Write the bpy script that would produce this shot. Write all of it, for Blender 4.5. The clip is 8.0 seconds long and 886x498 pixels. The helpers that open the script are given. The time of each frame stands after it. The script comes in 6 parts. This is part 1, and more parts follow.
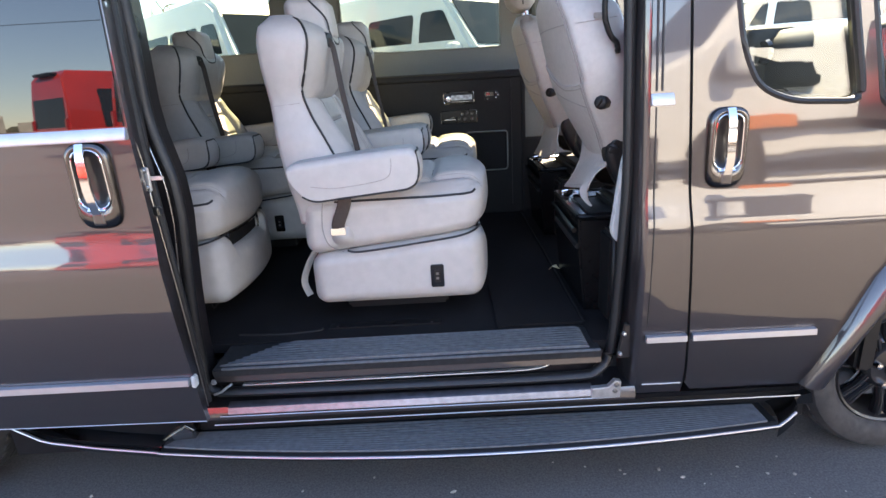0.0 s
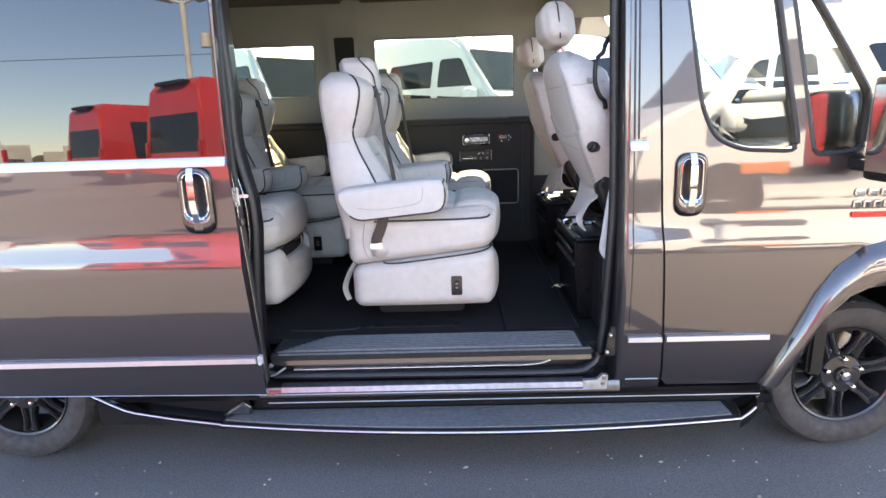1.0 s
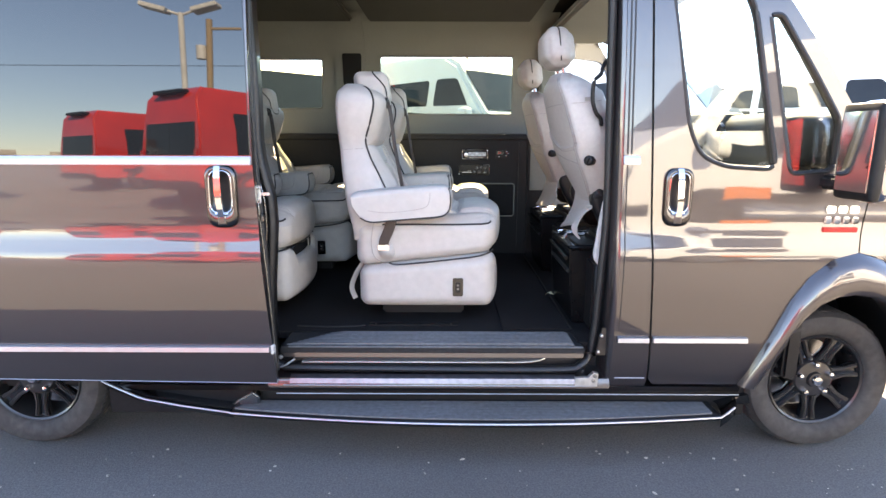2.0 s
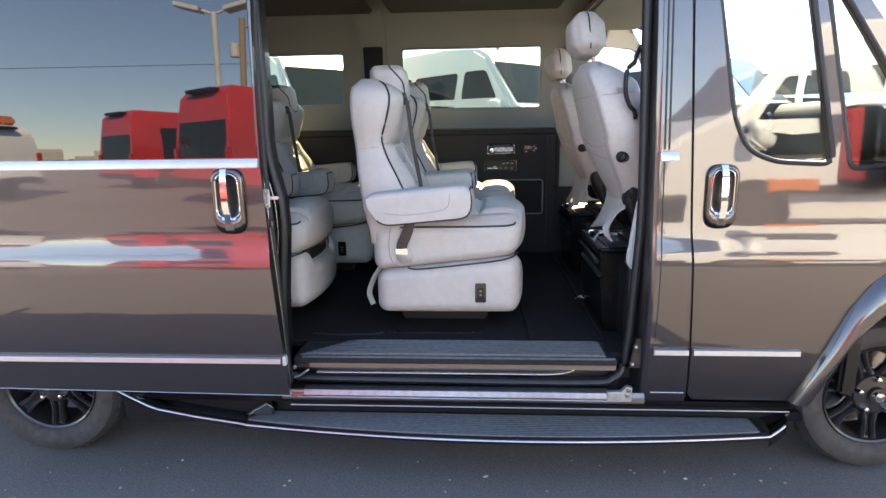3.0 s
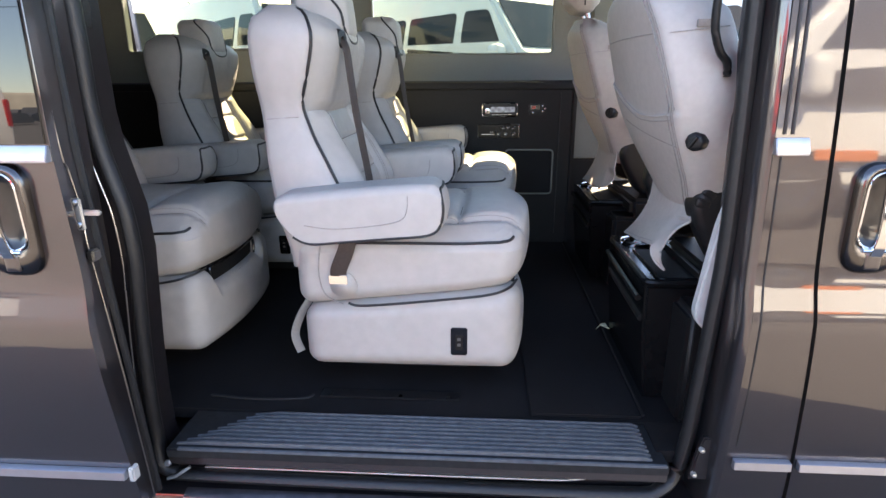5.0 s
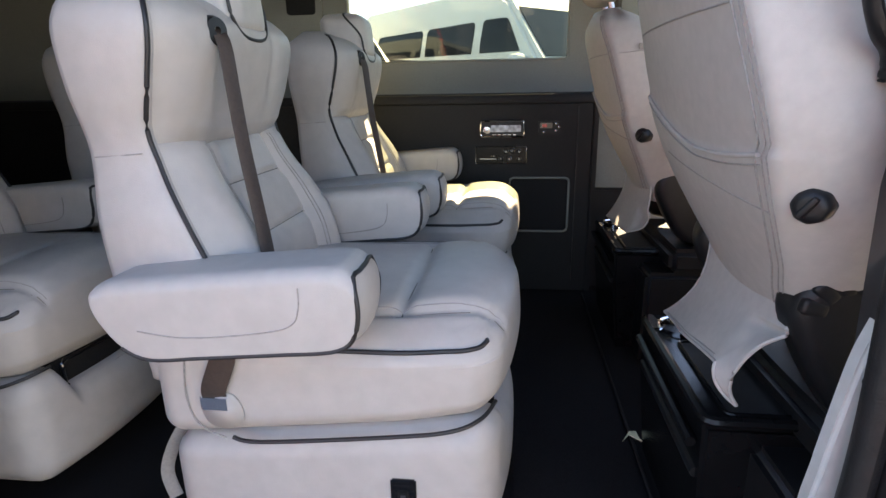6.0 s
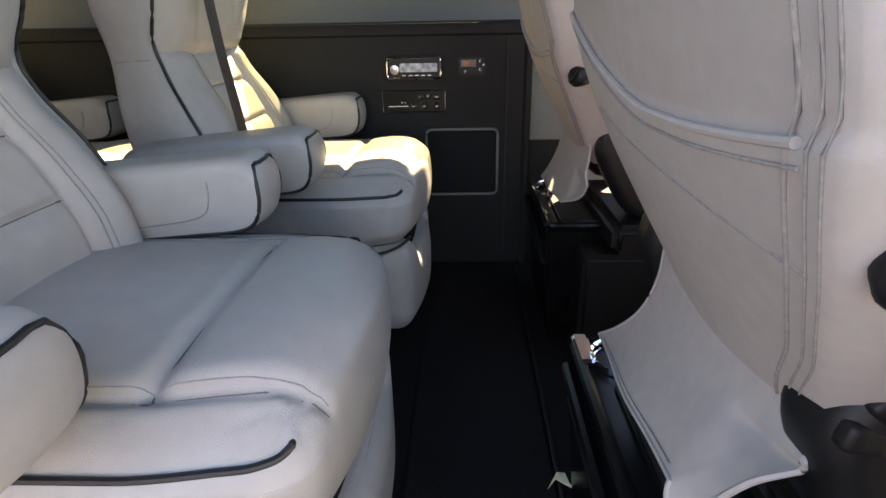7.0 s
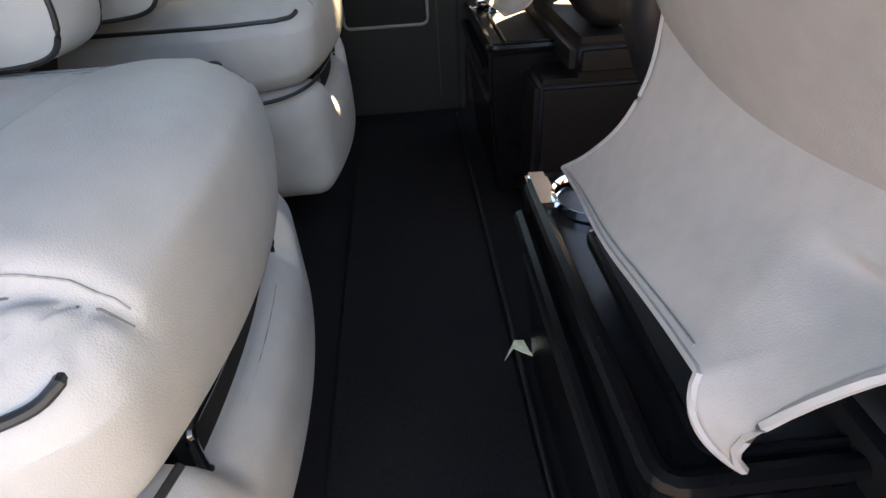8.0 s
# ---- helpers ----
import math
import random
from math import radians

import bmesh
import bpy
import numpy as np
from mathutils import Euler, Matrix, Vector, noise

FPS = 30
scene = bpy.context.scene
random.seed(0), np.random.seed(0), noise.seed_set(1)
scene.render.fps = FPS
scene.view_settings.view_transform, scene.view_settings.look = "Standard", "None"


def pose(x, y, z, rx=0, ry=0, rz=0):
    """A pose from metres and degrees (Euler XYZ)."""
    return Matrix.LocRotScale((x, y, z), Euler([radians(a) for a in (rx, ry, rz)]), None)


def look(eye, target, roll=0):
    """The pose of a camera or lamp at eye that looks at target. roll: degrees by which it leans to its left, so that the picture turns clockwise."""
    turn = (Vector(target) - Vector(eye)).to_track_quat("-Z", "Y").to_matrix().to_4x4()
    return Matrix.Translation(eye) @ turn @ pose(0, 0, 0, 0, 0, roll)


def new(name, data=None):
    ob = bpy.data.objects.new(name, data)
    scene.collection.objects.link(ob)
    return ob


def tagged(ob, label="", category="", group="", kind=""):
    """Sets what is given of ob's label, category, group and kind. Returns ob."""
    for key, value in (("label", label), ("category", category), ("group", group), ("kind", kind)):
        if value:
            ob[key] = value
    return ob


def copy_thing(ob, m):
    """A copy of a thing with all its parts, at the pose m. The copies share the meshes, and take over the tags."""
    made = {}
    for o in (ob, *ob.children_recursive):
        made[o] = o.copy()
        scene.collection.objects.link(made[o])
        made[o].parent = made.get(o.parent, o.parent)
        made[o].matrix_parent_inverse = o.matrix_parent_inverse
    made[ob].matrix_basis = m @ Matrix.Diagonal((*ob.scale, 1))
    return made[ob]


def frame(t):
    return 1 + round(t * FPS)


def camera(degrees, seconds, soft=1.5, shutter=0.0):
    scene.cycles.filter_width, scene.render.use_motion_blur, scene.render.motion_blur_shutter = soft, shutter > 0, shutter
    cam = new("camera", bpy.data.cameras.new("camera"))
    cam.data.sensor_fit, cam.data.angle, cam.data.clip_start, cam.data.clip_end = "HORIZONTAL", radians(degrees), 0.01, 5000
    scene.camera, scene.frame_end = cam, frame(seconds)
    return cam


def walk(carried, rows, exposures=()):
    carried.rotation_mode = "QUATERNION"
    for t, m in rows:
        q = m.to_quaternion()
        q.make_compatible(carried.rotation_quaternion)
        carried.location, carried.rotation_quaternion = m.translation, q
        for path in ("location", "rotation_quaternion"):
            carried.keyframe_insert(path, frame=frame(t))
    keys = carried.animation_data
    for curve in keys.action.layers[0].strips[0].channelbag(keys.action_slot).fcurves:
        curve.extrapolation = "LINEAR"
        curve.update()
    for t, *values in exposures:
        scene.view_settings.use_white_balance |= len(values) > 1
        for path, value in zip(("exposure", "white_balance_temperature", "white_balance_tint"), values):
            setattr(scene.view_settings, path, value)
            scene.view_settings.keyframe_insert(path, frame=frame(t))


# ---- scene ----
cam = camera(78.0, 8.0)
PATH = [
    (0, 0.0605, -1.4375, 1.2961, 72.471, 3.179, -0.364),
    (0.5, 0.0685, -1.6373, 1.2970, 72.194, 1.425, 2.171),
    (1, 0.0239, -1.8184, 1.3183, 76.497, 1.853, 1.085),
    (1.2, 0.0077, -1.8866, 1.3083, 77.924, 0.357, 0.194),
    (2.3, -0.0462, -1.9669, 1.2858, 78.918, -0.165, 0.156),
    (2.5, -0.0369, -1.9511, 1.2954, 79.381, 1.513, 1.041),
    (3, -0.0007, -1.8286, 1.3010, 77.769, 0.841, 3.328),
    (3.5, 0.0740, -1.6826, 1.2992, 77.669, 0.606, 6.277),
    (4, 0.0915, -1.5046, 1.2949, 73.659, 1.089, 5.615),
    (4.5, 0.0490, -1.2562, 1.3252, 73.008, -0.269, 3.523),
    (4.7, 0.0443, -1.1748, 1.3347, 72.722, 0.156, 2.735),
    (5.8, 0.1768, -0.5754, 1.3241, 72.450, 1.477, 8.042),
    (6, 0.1821, -0.4783, 1.3282, 73.760, 0.954, 6.488),
    (6.5, 0.1941, -0.2511, 1.3394, 70.906, 0.940, 1.301),
    (7, 0.3175, -0.0714, 1.3018, 67.665, 1.013, 1.936),
    (7.5, 0.3469, 0.0236, 1.2187, 58.932, 0.856, -1.206),
    (8, 0.3576, 0.1157, 1.1608, 53.729, 2.910, -4.759),
]
EXPOSURES = [(0.0, 3.21, 8050, 17), (0.6, 3.36, 8050, 17), (1.0, 3.62, 8500, 17), (2.6, 3.56, 8800, 17), (3.0, 3.18, 8500, 15), (3.5, 3.12, 8350, 15), (4.5, 3.32, 8300, 16), (6.0, 3.1, 8900, 18), (6.5, 2.98, 9200, 18), (7.0, 3.25, 9500, 17), (8.0, 3.92, 10400, 15)]
walk(cam, [(t, pose(x, y, z, rx, ry, rz)) for t, x, y, z, rx, ry, rz in PATH], EXPOSURES)

# ---- daylight ----
SUN_FROM = Vector((0.39, 1.2, 1.46)).normalized()
world = bpy.data.worlds.new("sky")
scene.world = world
world.use_nodes = True
wn = world.node_tree.nodes
sky = wn.new("ShaderNodeTexSky")
sky.sky_type = 'NISHITA'
sky.sun_disc = False
sky.sun_elevation = math.asin(SUN_FROM.z)
sky.sun_rotation = math.atan2(SUN_FROM.x, SUN_FROM.y)
sky.dust_density, sky.ozone_density, sky.altitude = 0.2, 5.0, 900
wn["Background"].inputs["Strength"].default_value = 0.115
world.node_tree.links.new(sky.outputs[0], wn["Background"].inputs["Color"])
sun_data = bpy.data.lights.new("sun", 'SUN')
sun_data.energy, sun_data.angle, sun_data.color = 4.4, radians(0.5), (1.0, 0.93, 0.76)
sun = new("sun", sun_data)
sun.matrix_world = look(SUN_FROM * 50, (0, 0, 0))


# ---- materials ----
def material(name, colour, rough=0.5, metal=0.0, spec=0.5, coat=0.0, var=0.0, vscale=6.0, bump=0.0, bscale=200.0,
             bdist=0.002, rvar=0.0, trans=0.0, ior=1.5, second=None, sscale=1.5, smix=0.5, kind="noise", detail=6.0,
             emit=0.0, islands=0.0, coat_rough=0.03, coat_ior=1.5, folds=0.0, fscale=15.0, fdist=0.006):
    """A principled surface with grain at two scales, blotches and fine relief."""
    m = bpy.data.materials.new(name)
    m.use_nodes = True
    t = m.node_tree
    n, l = t.nodes, t.links
    b = n["Principled BSDF"]
    for key, v in (("Base Color", (*colour, 1)), ("Roughness", rough), ("Metallic", metal), ("Specular IOR Level", spec),
                   ("Coat Weight", coat), ("Coat Roughness", coat_rough), ("Transmission Weight", trans), ("IOR", ior), ("Coat IOR", coat_ior)):
        b.inputs[key].default_value = v
    if emit:
        b.inputs["Emission Color"].default_value = (*colour, 1)
        b.inputs["Emission Strength"].default_value = emit
    co = n.new("ShaderNodeTexCoord")
    last = None
    if var or second:
        big = n.new("ShaderNodeTexNoise")
        big.inputs["Scale"].default_value, big.inputs["Detail"].default_value = sscale, 4
        small = n.new("ShaderNodeTexNoise")
        small.inputs["Scale"].default_value, small.inputs["Detail"].default_value = vscale, detail
        l.new(co.outputs["Object"], big.inputs["Vector"])
        l.new(co.outputs["Object"], small.inputs["Vector"])
        mix = n.new("ShaderNodeMix")
        mix.data_type = 'RGBA'
        mix.inputs["A"].default_value = (*colour, 1)
        mix.inputs["B"].default_value = (*(second or [c * 0.6 for c in colour]), 1)
        ramp = n.new("ShaderNodeMapRange")
        ramp.inputs["From Min"].default_value, ramp.inputs["From Max"].default_value = 0.35, 0.7
        ramp.inputs["To Max"].default_value = smix
        l.new(big.outputs["Fac"], ramp.inputs["Value"])
        l.new(ramp.outputs["Result"], mix.inputs["Factor"])
        hsv = n.new("ShaderNodeHueSaturation")
        mr = n.new("ShaderNodeMapRange")
        mr.inputs["From Min"].default_value, mr.inputs["From Max"].default_value = 0.3, 0.7
        mr.inputs["To Min"].default_value, mr.inputs["To Max"].default_value = 1 - var, 1 + var
        l.new(small.outputs["Fac"], mr.inputs["Value"])
        l.new(mr.outputs["Result"], hsv.inputs["Value"])
        l.new(mix.outputs["Result"], hsv.inputs["Color"])
        last = hsv.outputs["Color"]
        if islands:
            geo = n.new("ShaderNodeNewGeometry")
            h2 = n.new("ShaderNodeHueSaturation")
            m2 = n.new("ShaderNodeMapRange")
            m2.inputs["To Min"].default_value, m2.inputs["To Max"].default_value = 1 - islands, 1 + islands
            l.new(geo.outputs["Random Per Island"], m2.inputs["Value"])
            l.new(m2.outputs["Result"], h2.inputs["Value"])
            l.new(last, h2.inputs["Color"])
            last = h2.outputs["Color"]
        l.new(last, b.inputs["Base Color"])
        if rvar:
            r2 = n.new("ShaderNodeMapRange")
            r2.inputs["To Min"].default_value, r2.inputs["To Max"].default_value = max(rough - rvar, 0.01), min(rough + rvar, 1)
            l.new(big.outputs["Fac"], r2.inputs["Value"])
            l.new(r2.outputs["Result"], b.inputs["Roughness"])
    if bump:
        tex = n.new("ShaderNodeTexVoronoi" if kind == "cells" else "ShaderNodeTexNoise")
        tex.inputs["Scale"].default_value = bscale
        if kind != "cells":
            tex.inputs["Detail"].default_value = 5
        l.new(co.outputs["Object"], tex.inputs["Vector"])
        bp = n.new("ShaderNodeBump")
        bp.inputs["Strength"].default_value, bp.inputs["Distance"].default_value = bump, bdist
        l.new(tex.outputs[0], bp.inputs["Height"])
        l.new(bp.outputs["Normal"], b.inputs["Normal"])
    if folds:
        wide = n.new("ShaderNodeTexNoise")
        wide.inputs["Scale"].default_value, wide.inputs["Detail"].default_value = fscale, 2
        l.new(co.outputs["Object"], wide.inputs["Vector"])
        fold = n.new("ShaderNodeBump")
        fold.inputs["Strength"].default_value, fold.inputs["Distance"].default_value = folds, fdist
        l.new(wide.outputs["Fac"], fold.inputs["Height"])
        if bump:
            l.new(fold.outputs["Normal"], bp.inputs["Normal"])
        else:
            l.new(fold.outputs["Normal"], b.inputs["Normal"])
        l.new(fold.outputs["Normal"], b.inputs["Coat Normal"])
    return m


def window_glass(name, tint, gloss=0.04):
    """Thin glass: tinted see-through, glossier towards grazing angles."""
    m = bpy.data.materials.new(name)
    m.use_nodes = True
    n, l = m.node_tree.nodes, m.node_tree.links
    n.remove(n["Principled BSDF"])
    tr, gl, mx, fr = n.new("ShaderNodeBsdfTransparent"), n.new("ShaderNodeBsdfGlossy"), n.new("ShaderNodeMixShader"), n.new("ShaderNodeLayerWeight")
    power, ramp = n.new("ShaderNodeMath"), n.new("ShaderNodeMapRange")
    power.operation = 'POWER'
    power.inputs[1].default_value = 5.0
    ramp.inputs["To Min"].default_value, ramp.inputs["To Max"].default_value = gloss, 0.7
    l.new(fr.outputs["Facing"], power.inputs[0])
    l.new(power.outputs[0], ramp.inputs["Value"])
    tr.inputs["Color"].default_value = (*tint, 1)
    gl.inputs["Roughness"].default_value = 0.01
    l.new(ramp.outputs["Result"], mx.inputs[0])
    l.new(tr.outputs[0], mx.inputs[1])
    l.new(gl.outputs[0], mx.inputs[2])
    l.new(mx.outputs[0], n["Material Output"].inputs["Surface"])
    return m


ASPHALT = material("asphalt", (0.110, 0.102, 0.097), 0.85, var=0.35, vscale=160, bump=0.6, bscale=220, bdist=0.004,
                   second=(0.081, 0.075, 0.072), sscale=0.7, smix=0.7)
DEBRIS = material("debris", (0.34, 0.30, 0.25), 0.8, var=0.3, vscale=40, islands=0.5)
PAINT = material("granite_metallic_paint", (0.060, 0.052, 0.054), 0.34, 0.75, coat=1.0, coat_ior=1.72, var=0.10, vscale=900,
                 second=(0.058, 0.050, 0.051), sscale=2.0, rvar=0.03, folds=0.12, fscale=2.6, fdist=0.012)
RED = material("red_paint", (0.62, 0.03, 0.018), 0.4, coat=1.0, var=0.04, vscale=5)
WHITE = material("white_paint", (0.80, 0.81, 0.80), 0.4, coat=0.8, var=0.03, vscale=5, second=(0.74, 0.75, 0.75), sscale=0.8)
PLASTIC = material("black_plastic", (0.009, 0.009, 0.0098), 0.45, spec=0.3, var=0.2, vscale=60, bump=0.35, bscale=900, bdist=0.0006, rvar=0.08)
GLOSSY = material("piano_black_plastic", (0.008, 0.008, 0.009), 0.12, coat=0.6, var=0.2, vscale=20, rvar=0.04)
TRAY = material("black_tray_plastic", (0.006, 0.006, 0.0065), 0.24, spec=0.18, var=0.2, vscale=20, rvar=0.06)
RIM = material("satin_black_alloy", (0.014, 0.014, 0.015), 0.30, coat=0.35, var=0.2, vscale=20, rvar=0.08, second=(0.024, 0.022, 0.021), sscale=9)
RUBBER = material("black_rubber", (0.010, 0.010, 0.011), 0.45, var=0.3, vscale=80, bump=0.3, bscale=300, rvar=0.1)
TYRE = material("tyre_rubber", (0.030, 0.028, 0.027), 0.75, var=0.3, vscale=40, bump=0.4, bscale=260, second=(0.055, 0.05, 0.046), sscale=5)
CARPET = material("black_carpet", (0.0100, 0.0092, 0.0098), 0.95, spec=0.15, var=0.5, vscale=420, bump=0.8, bscale=800, bdist=0.003,
                  second=(0.0165, 0.0155, 0.0165), sscale=5)
MAT_RUBBER = material("ribbed_rubber", (0.011, 0.0115, 0.013), 0.62, spec=0.3, var=0.25, vscale=60, rvar=0.1, bump=0.2, bscale=400, second=(0.021, 0.022, 0.024), sscale=4)
RIB = material("grey_tread_rib", (0.120, 0.128, 0.138), 0.52, spec=0.35, var=0.2, vscale=50, rvar=0.1, bump=0.2, bscale=400)
JAMB = material("dark_jamb_paint", (0.016, 0.0135, 0.0145), 0.3, coat=0.5, var=0.25, vscale=30, rvar=0.1)
CUP = material("dark_chrome", (0.34, 0.325, 0.31), 0.14, 1.0, var=0.1, vscale=20, rvar=0.05)
SURROUND = material("grey_chrome_surround", (0.13, 0.125, 0.125), 0.2, 1.0, var=0.1, vscale=20, rvar=0.05)
ZINC = material("zinc_plated_steel", (0.66, 0.655, 0.64), 0.36, 0.85, var=0.15, vscale=60, rvar=0.1)
CHROME = material("chrome", (0.82, 0.82, 0.83), 0.07, 1.0, var=0.03, vscale=8, rvar=0.03)
STEEL = material("brushed_steel", (0.36, 0.355, 0.35), 0.28, 1.0, var=0.12, vscale=30, rvar=0.1)
SILL = material("worn_sill_metal", (0.26, 0.24, 0.255), 0.38, 1.0, var=0.15, vscale=40, rvar=0.08)
STRIP = material("satin_trim_strip", (0.46, 0.47, 0.515), 0.36, 0.85, var=0.05, vscale=30, rvar=0.05)
LEATHER = material("light_grey_leather", (0.418, 0.395, 0.370), 0.46, spec=0.45, var=0.05, vscale=30, bump=0.28, bscale=700, bdist=0.0009,
                   second=(0.385, 0.362, 0.338), sscale=7, kind="cells", rvar=0.08, folds=0.35, fscale=17)
CLOTH = material("light_grey_vinyl_cover", (0.41, 0.382, 0.358), 0.6, spec=0.35, var=0.05, vscale=60, bump=0.25, bscale=900, bdist=0.0008,
                 second=(0.375, 0.35, 0.33), sscale=6, rvar=0.08, folds=0.35, fscale=12)
PIPING = material("charcoal_piping", (0.013, 0.0125, 0.013), 0.5, var=0.2, vscale=90)
# painted shade: dark colour for cords laid in the seam grooves
CREASE = material("seam_crease_shade", (0.13, 0.12, 0.11), 0.8, var=0.2, vscale=200)
SEAM = material("seam_thread", (0.30, 0.285, 0.27), 0.7, var=0.2, vscale=200)
WEBBING = material("brown_black_seat_belt", (0.042, 0.028, 0.022), 0.6, var=0.15, vscale=150, bump=0.5, bscale=900, bdist=0.0006)
WEB_GREY = material("grey_strap", (0.24, 0.225, 0.205), 0.7, var=0.1, vscale=200)
LINER = material("grey_fabric_trim", (0.185, 0.195, 0.180), 0.9, spec=0.2, var=0.08, vscale=260, bump=0.4, bscale=700, bdist=0.001,
                 second=(0.165, 0.174, 0.16), sscale=3)
LINER_DARK = material("dark_ceiling_fabric", (0.05, 0.05, 0.046), 0.9, spec=0.2, var=0.15, vscale=300, bump=0.4, bscale=700)
PANEL = material("charcoal_vinyl_panel", (0.013, 0.0125, 0.013), 0.66, spec=0.3, var=0.15, vscale=90, bump=0.4, bscale=800, bdist=0.0008, rvar=0.08)
MESH = material("speaker_cloth", (0.020, 0.020, 0.021), 0.95, spec=0.1, var=0.4, vscale=800, bump=0.6, bscale=1200)
# pale base colour paints the reflection on the stereo's display
SCREEN = material("display_reflection", (0.46, 0.50, 0.56), 0.25, var=0.5, vscale=60)
PRIVACY = material("privacy_glass", (0.006, 0.007, 0.008), 0.015, spec=0.65, coat=0.0, var=0.05, vscale=3, coat_rough=0.01)
FAR_GLASS = window_glass("side_window_glass", (0.60, 0.63, 0.54), 0.015)
CAB_GLASS = window_glass("cab_window_glass", (0.94, 0.99, 0.97), 0.075)
DARK_GLASS = material("dark_vehicle_glass", (0.02, 0.024, 0.028), 0.06, spec=0.22, var=0.05, vscale=2)
DASH = material("dash_plastic", (0.012, 0.013, 0.013), 0.6, spec=0.3, var=0.1, vscale=60)
DOOR_CARD = material("light_door_card", (0.50, 0.50, 0.48), 0.7, var=0.06, vscale=40)
ORANGE = material("orange_lens", (0.80, 0.20, 0.02), 0.25, coat=0.5, var=0.1, vscale=30)
RED_LENS = material("red_lens", (0.50, 0.02, 0.02), 0.2, coat=0.5, var=0.1, vscale=30)
CLEAR_LENS = material("headlight_lens", (0.65, 0.67, 0.68), 0.1, coat=1.0, var=0.2, vscale=20)
POLE = material("galvanised_pole", (0.60, 0.60, 0.58), 0.5, var=0.1, vscale=10)
WOOD = material("weathered_pole_wood", (0.34, 0.25, 0.15), 0.85, var=0.3, vscale=30, second=(0.24, 0.18, 0.12), sscale=4)
# sunlight put into the colour: bright yellow for the carpet speck
SUN_SPECK = material("sun_speck_yellow", (0.80, 0.76, 0.50), 0.8, var=0.15, vscale=90)
BUILDING = material("pale_building_wall", (0.50, 0.47, 0.42), 0.8, var=0.15, vscale=0.6, second=(0.32, 0.30, 0.28), sscale=0.1, islands=0.35)
MAROON = material("maroon_paint", (0.14, 0.018, 0.028), 0.45, coat=0.3, var=0.1, vscale=2)
CARS = material("distant_car_paint", (0.06, 0.06, 0.065), 0.3, coat=0.5, var=0.2, vscale=3, islands=0.9)
FOLIAGE = material("bare_brush", (0.09, 0.085, 0.05), 0.9, var=0.3, vscale=3, islands=0.4)


# ---- mesh builders ----
def thing(name, at=(0, 0, 0), label="", category="", group="", kind=""):
    ob = new(name)
    ob.location = at
    ob.empty_display_size = 0.1
    return tagged(ob, label, category, group, kind)


WIDEN = [1.0, 1.0]


def part(name, bm, mat, parent=None, label="", smooth=True, sharp=40):
    """Links a bmesh, given in world metres, as one mesh under a thing or a part. WIDEN stretches it crosswise, on the -y and +y side."""
    if WIDEN != [1.0, 1.0]:
        for v in bm.verts:
            v.co.y *= WIDEN[v.co.y > 0]
    bmesh.ops.recalc_face_normals(bm, faces=bm.faces)
    for f in bm.faces:
        f.smooth = smooth
    if smooth and sharp < 180:
        lim = radians(sharp)
        for e in bm.edges:
            if len(e.link_faces) == 2 and e.calc_face_angle(0) > lim:
                e.smooth = False
    me = bpy.data.meshes.new(name)
    bm.to_mesh(me)
    bm.free()
    me.materials.append(mat)
    ob = new(name, me)
    if parent is not None:
        p, off = parent, Vector()
        while p is not None:
            off += p.location
            p = p.parent
        me.transform(Matrix.Translation(-off))
        ob.parent = parent
    if label:
        ob["label"] = label
    return ob


def whole(name, bm, mat, label, category, group="", kind="", smooth=True, sharp=40):
    return tagged(part(name, bm, mat, None, "", smooth, sharp), label, category, group, kind)


def box(x0, x1, y0, y1, z0, z1, bevel=0.004, seg=2, bm=None):
    b = bmesh.new()
    bmesh.ops.create_cube(b, size=1)
    for v in b.verts:
        v.co = Vector(((x0 + x1) / 2 + v.co.x * (x1 - x0), (y0 + y1) / 2 + v.co.y * (y1 - y0), (z0 + z1) / 2 + v.co.z * (z1 - z0)))
    if bevel:
        bmesh.ops.bevel(b, geom=list(b.edges), offset=bevel, segments=seg, affect='EDGES', clamp_overlap=True)
    return join(bm, b)


def join(bm, b):
    """Adds b to bm (or gives b where bm is None)."""
    if bm is None:
        return b
    me = bpy.data.meshes.new("tmp")
    b.to_mesh(me)
    b.free()
    bm.from_mesh(me)
    bpy.data.meshes.remove(me)
    return bm


def moved(bm, m):
    bmesh.ops.transform(bm, matrix=m, verts=bm.verts)
    return bm


def prism(poly, y0, y1, bevel=0.0, seg=2, bm=None, axis="y"):
    """A polygon of (x, z) points pushed from y0 to y1; axis x takes (y, z) points, axis z takes (x, y)."""
    b = bmesh.new()
    put = {"y": lambda p, s: (p[0], s, p[1]), "x": lambda p, s: (s, p[0], p[1]), "z": lambda p, s: (p[0], p[1], s)}[axis]
    a = [b.verts.new(put(p, y0)) for p in poly]
    c = [b.verts.new(put(p, y1)) for p in poly]
    b.faces.new(a)
    b.faces.new(c[::-1])
    for i in range(len(poly)):
        j = (i + 1) % len(poly)
        b.faces.new((a[i], c[i], c[j], a[j]))
    bmesh.ops.recalc_face_normals(b, faces=b.faces)
    if bevel:
        es = [e for e in b.edges if abs(e.verts[0].co["xyz".index(axis)] - e.verts[1].co["xyz".index(axis)]) < 1e-6]
        bmesh.ops.bevel(b, geom=es, offset=bevel, segments=seg, affect='EDGES', clamp_overlap=True)
    return join(bm, b)


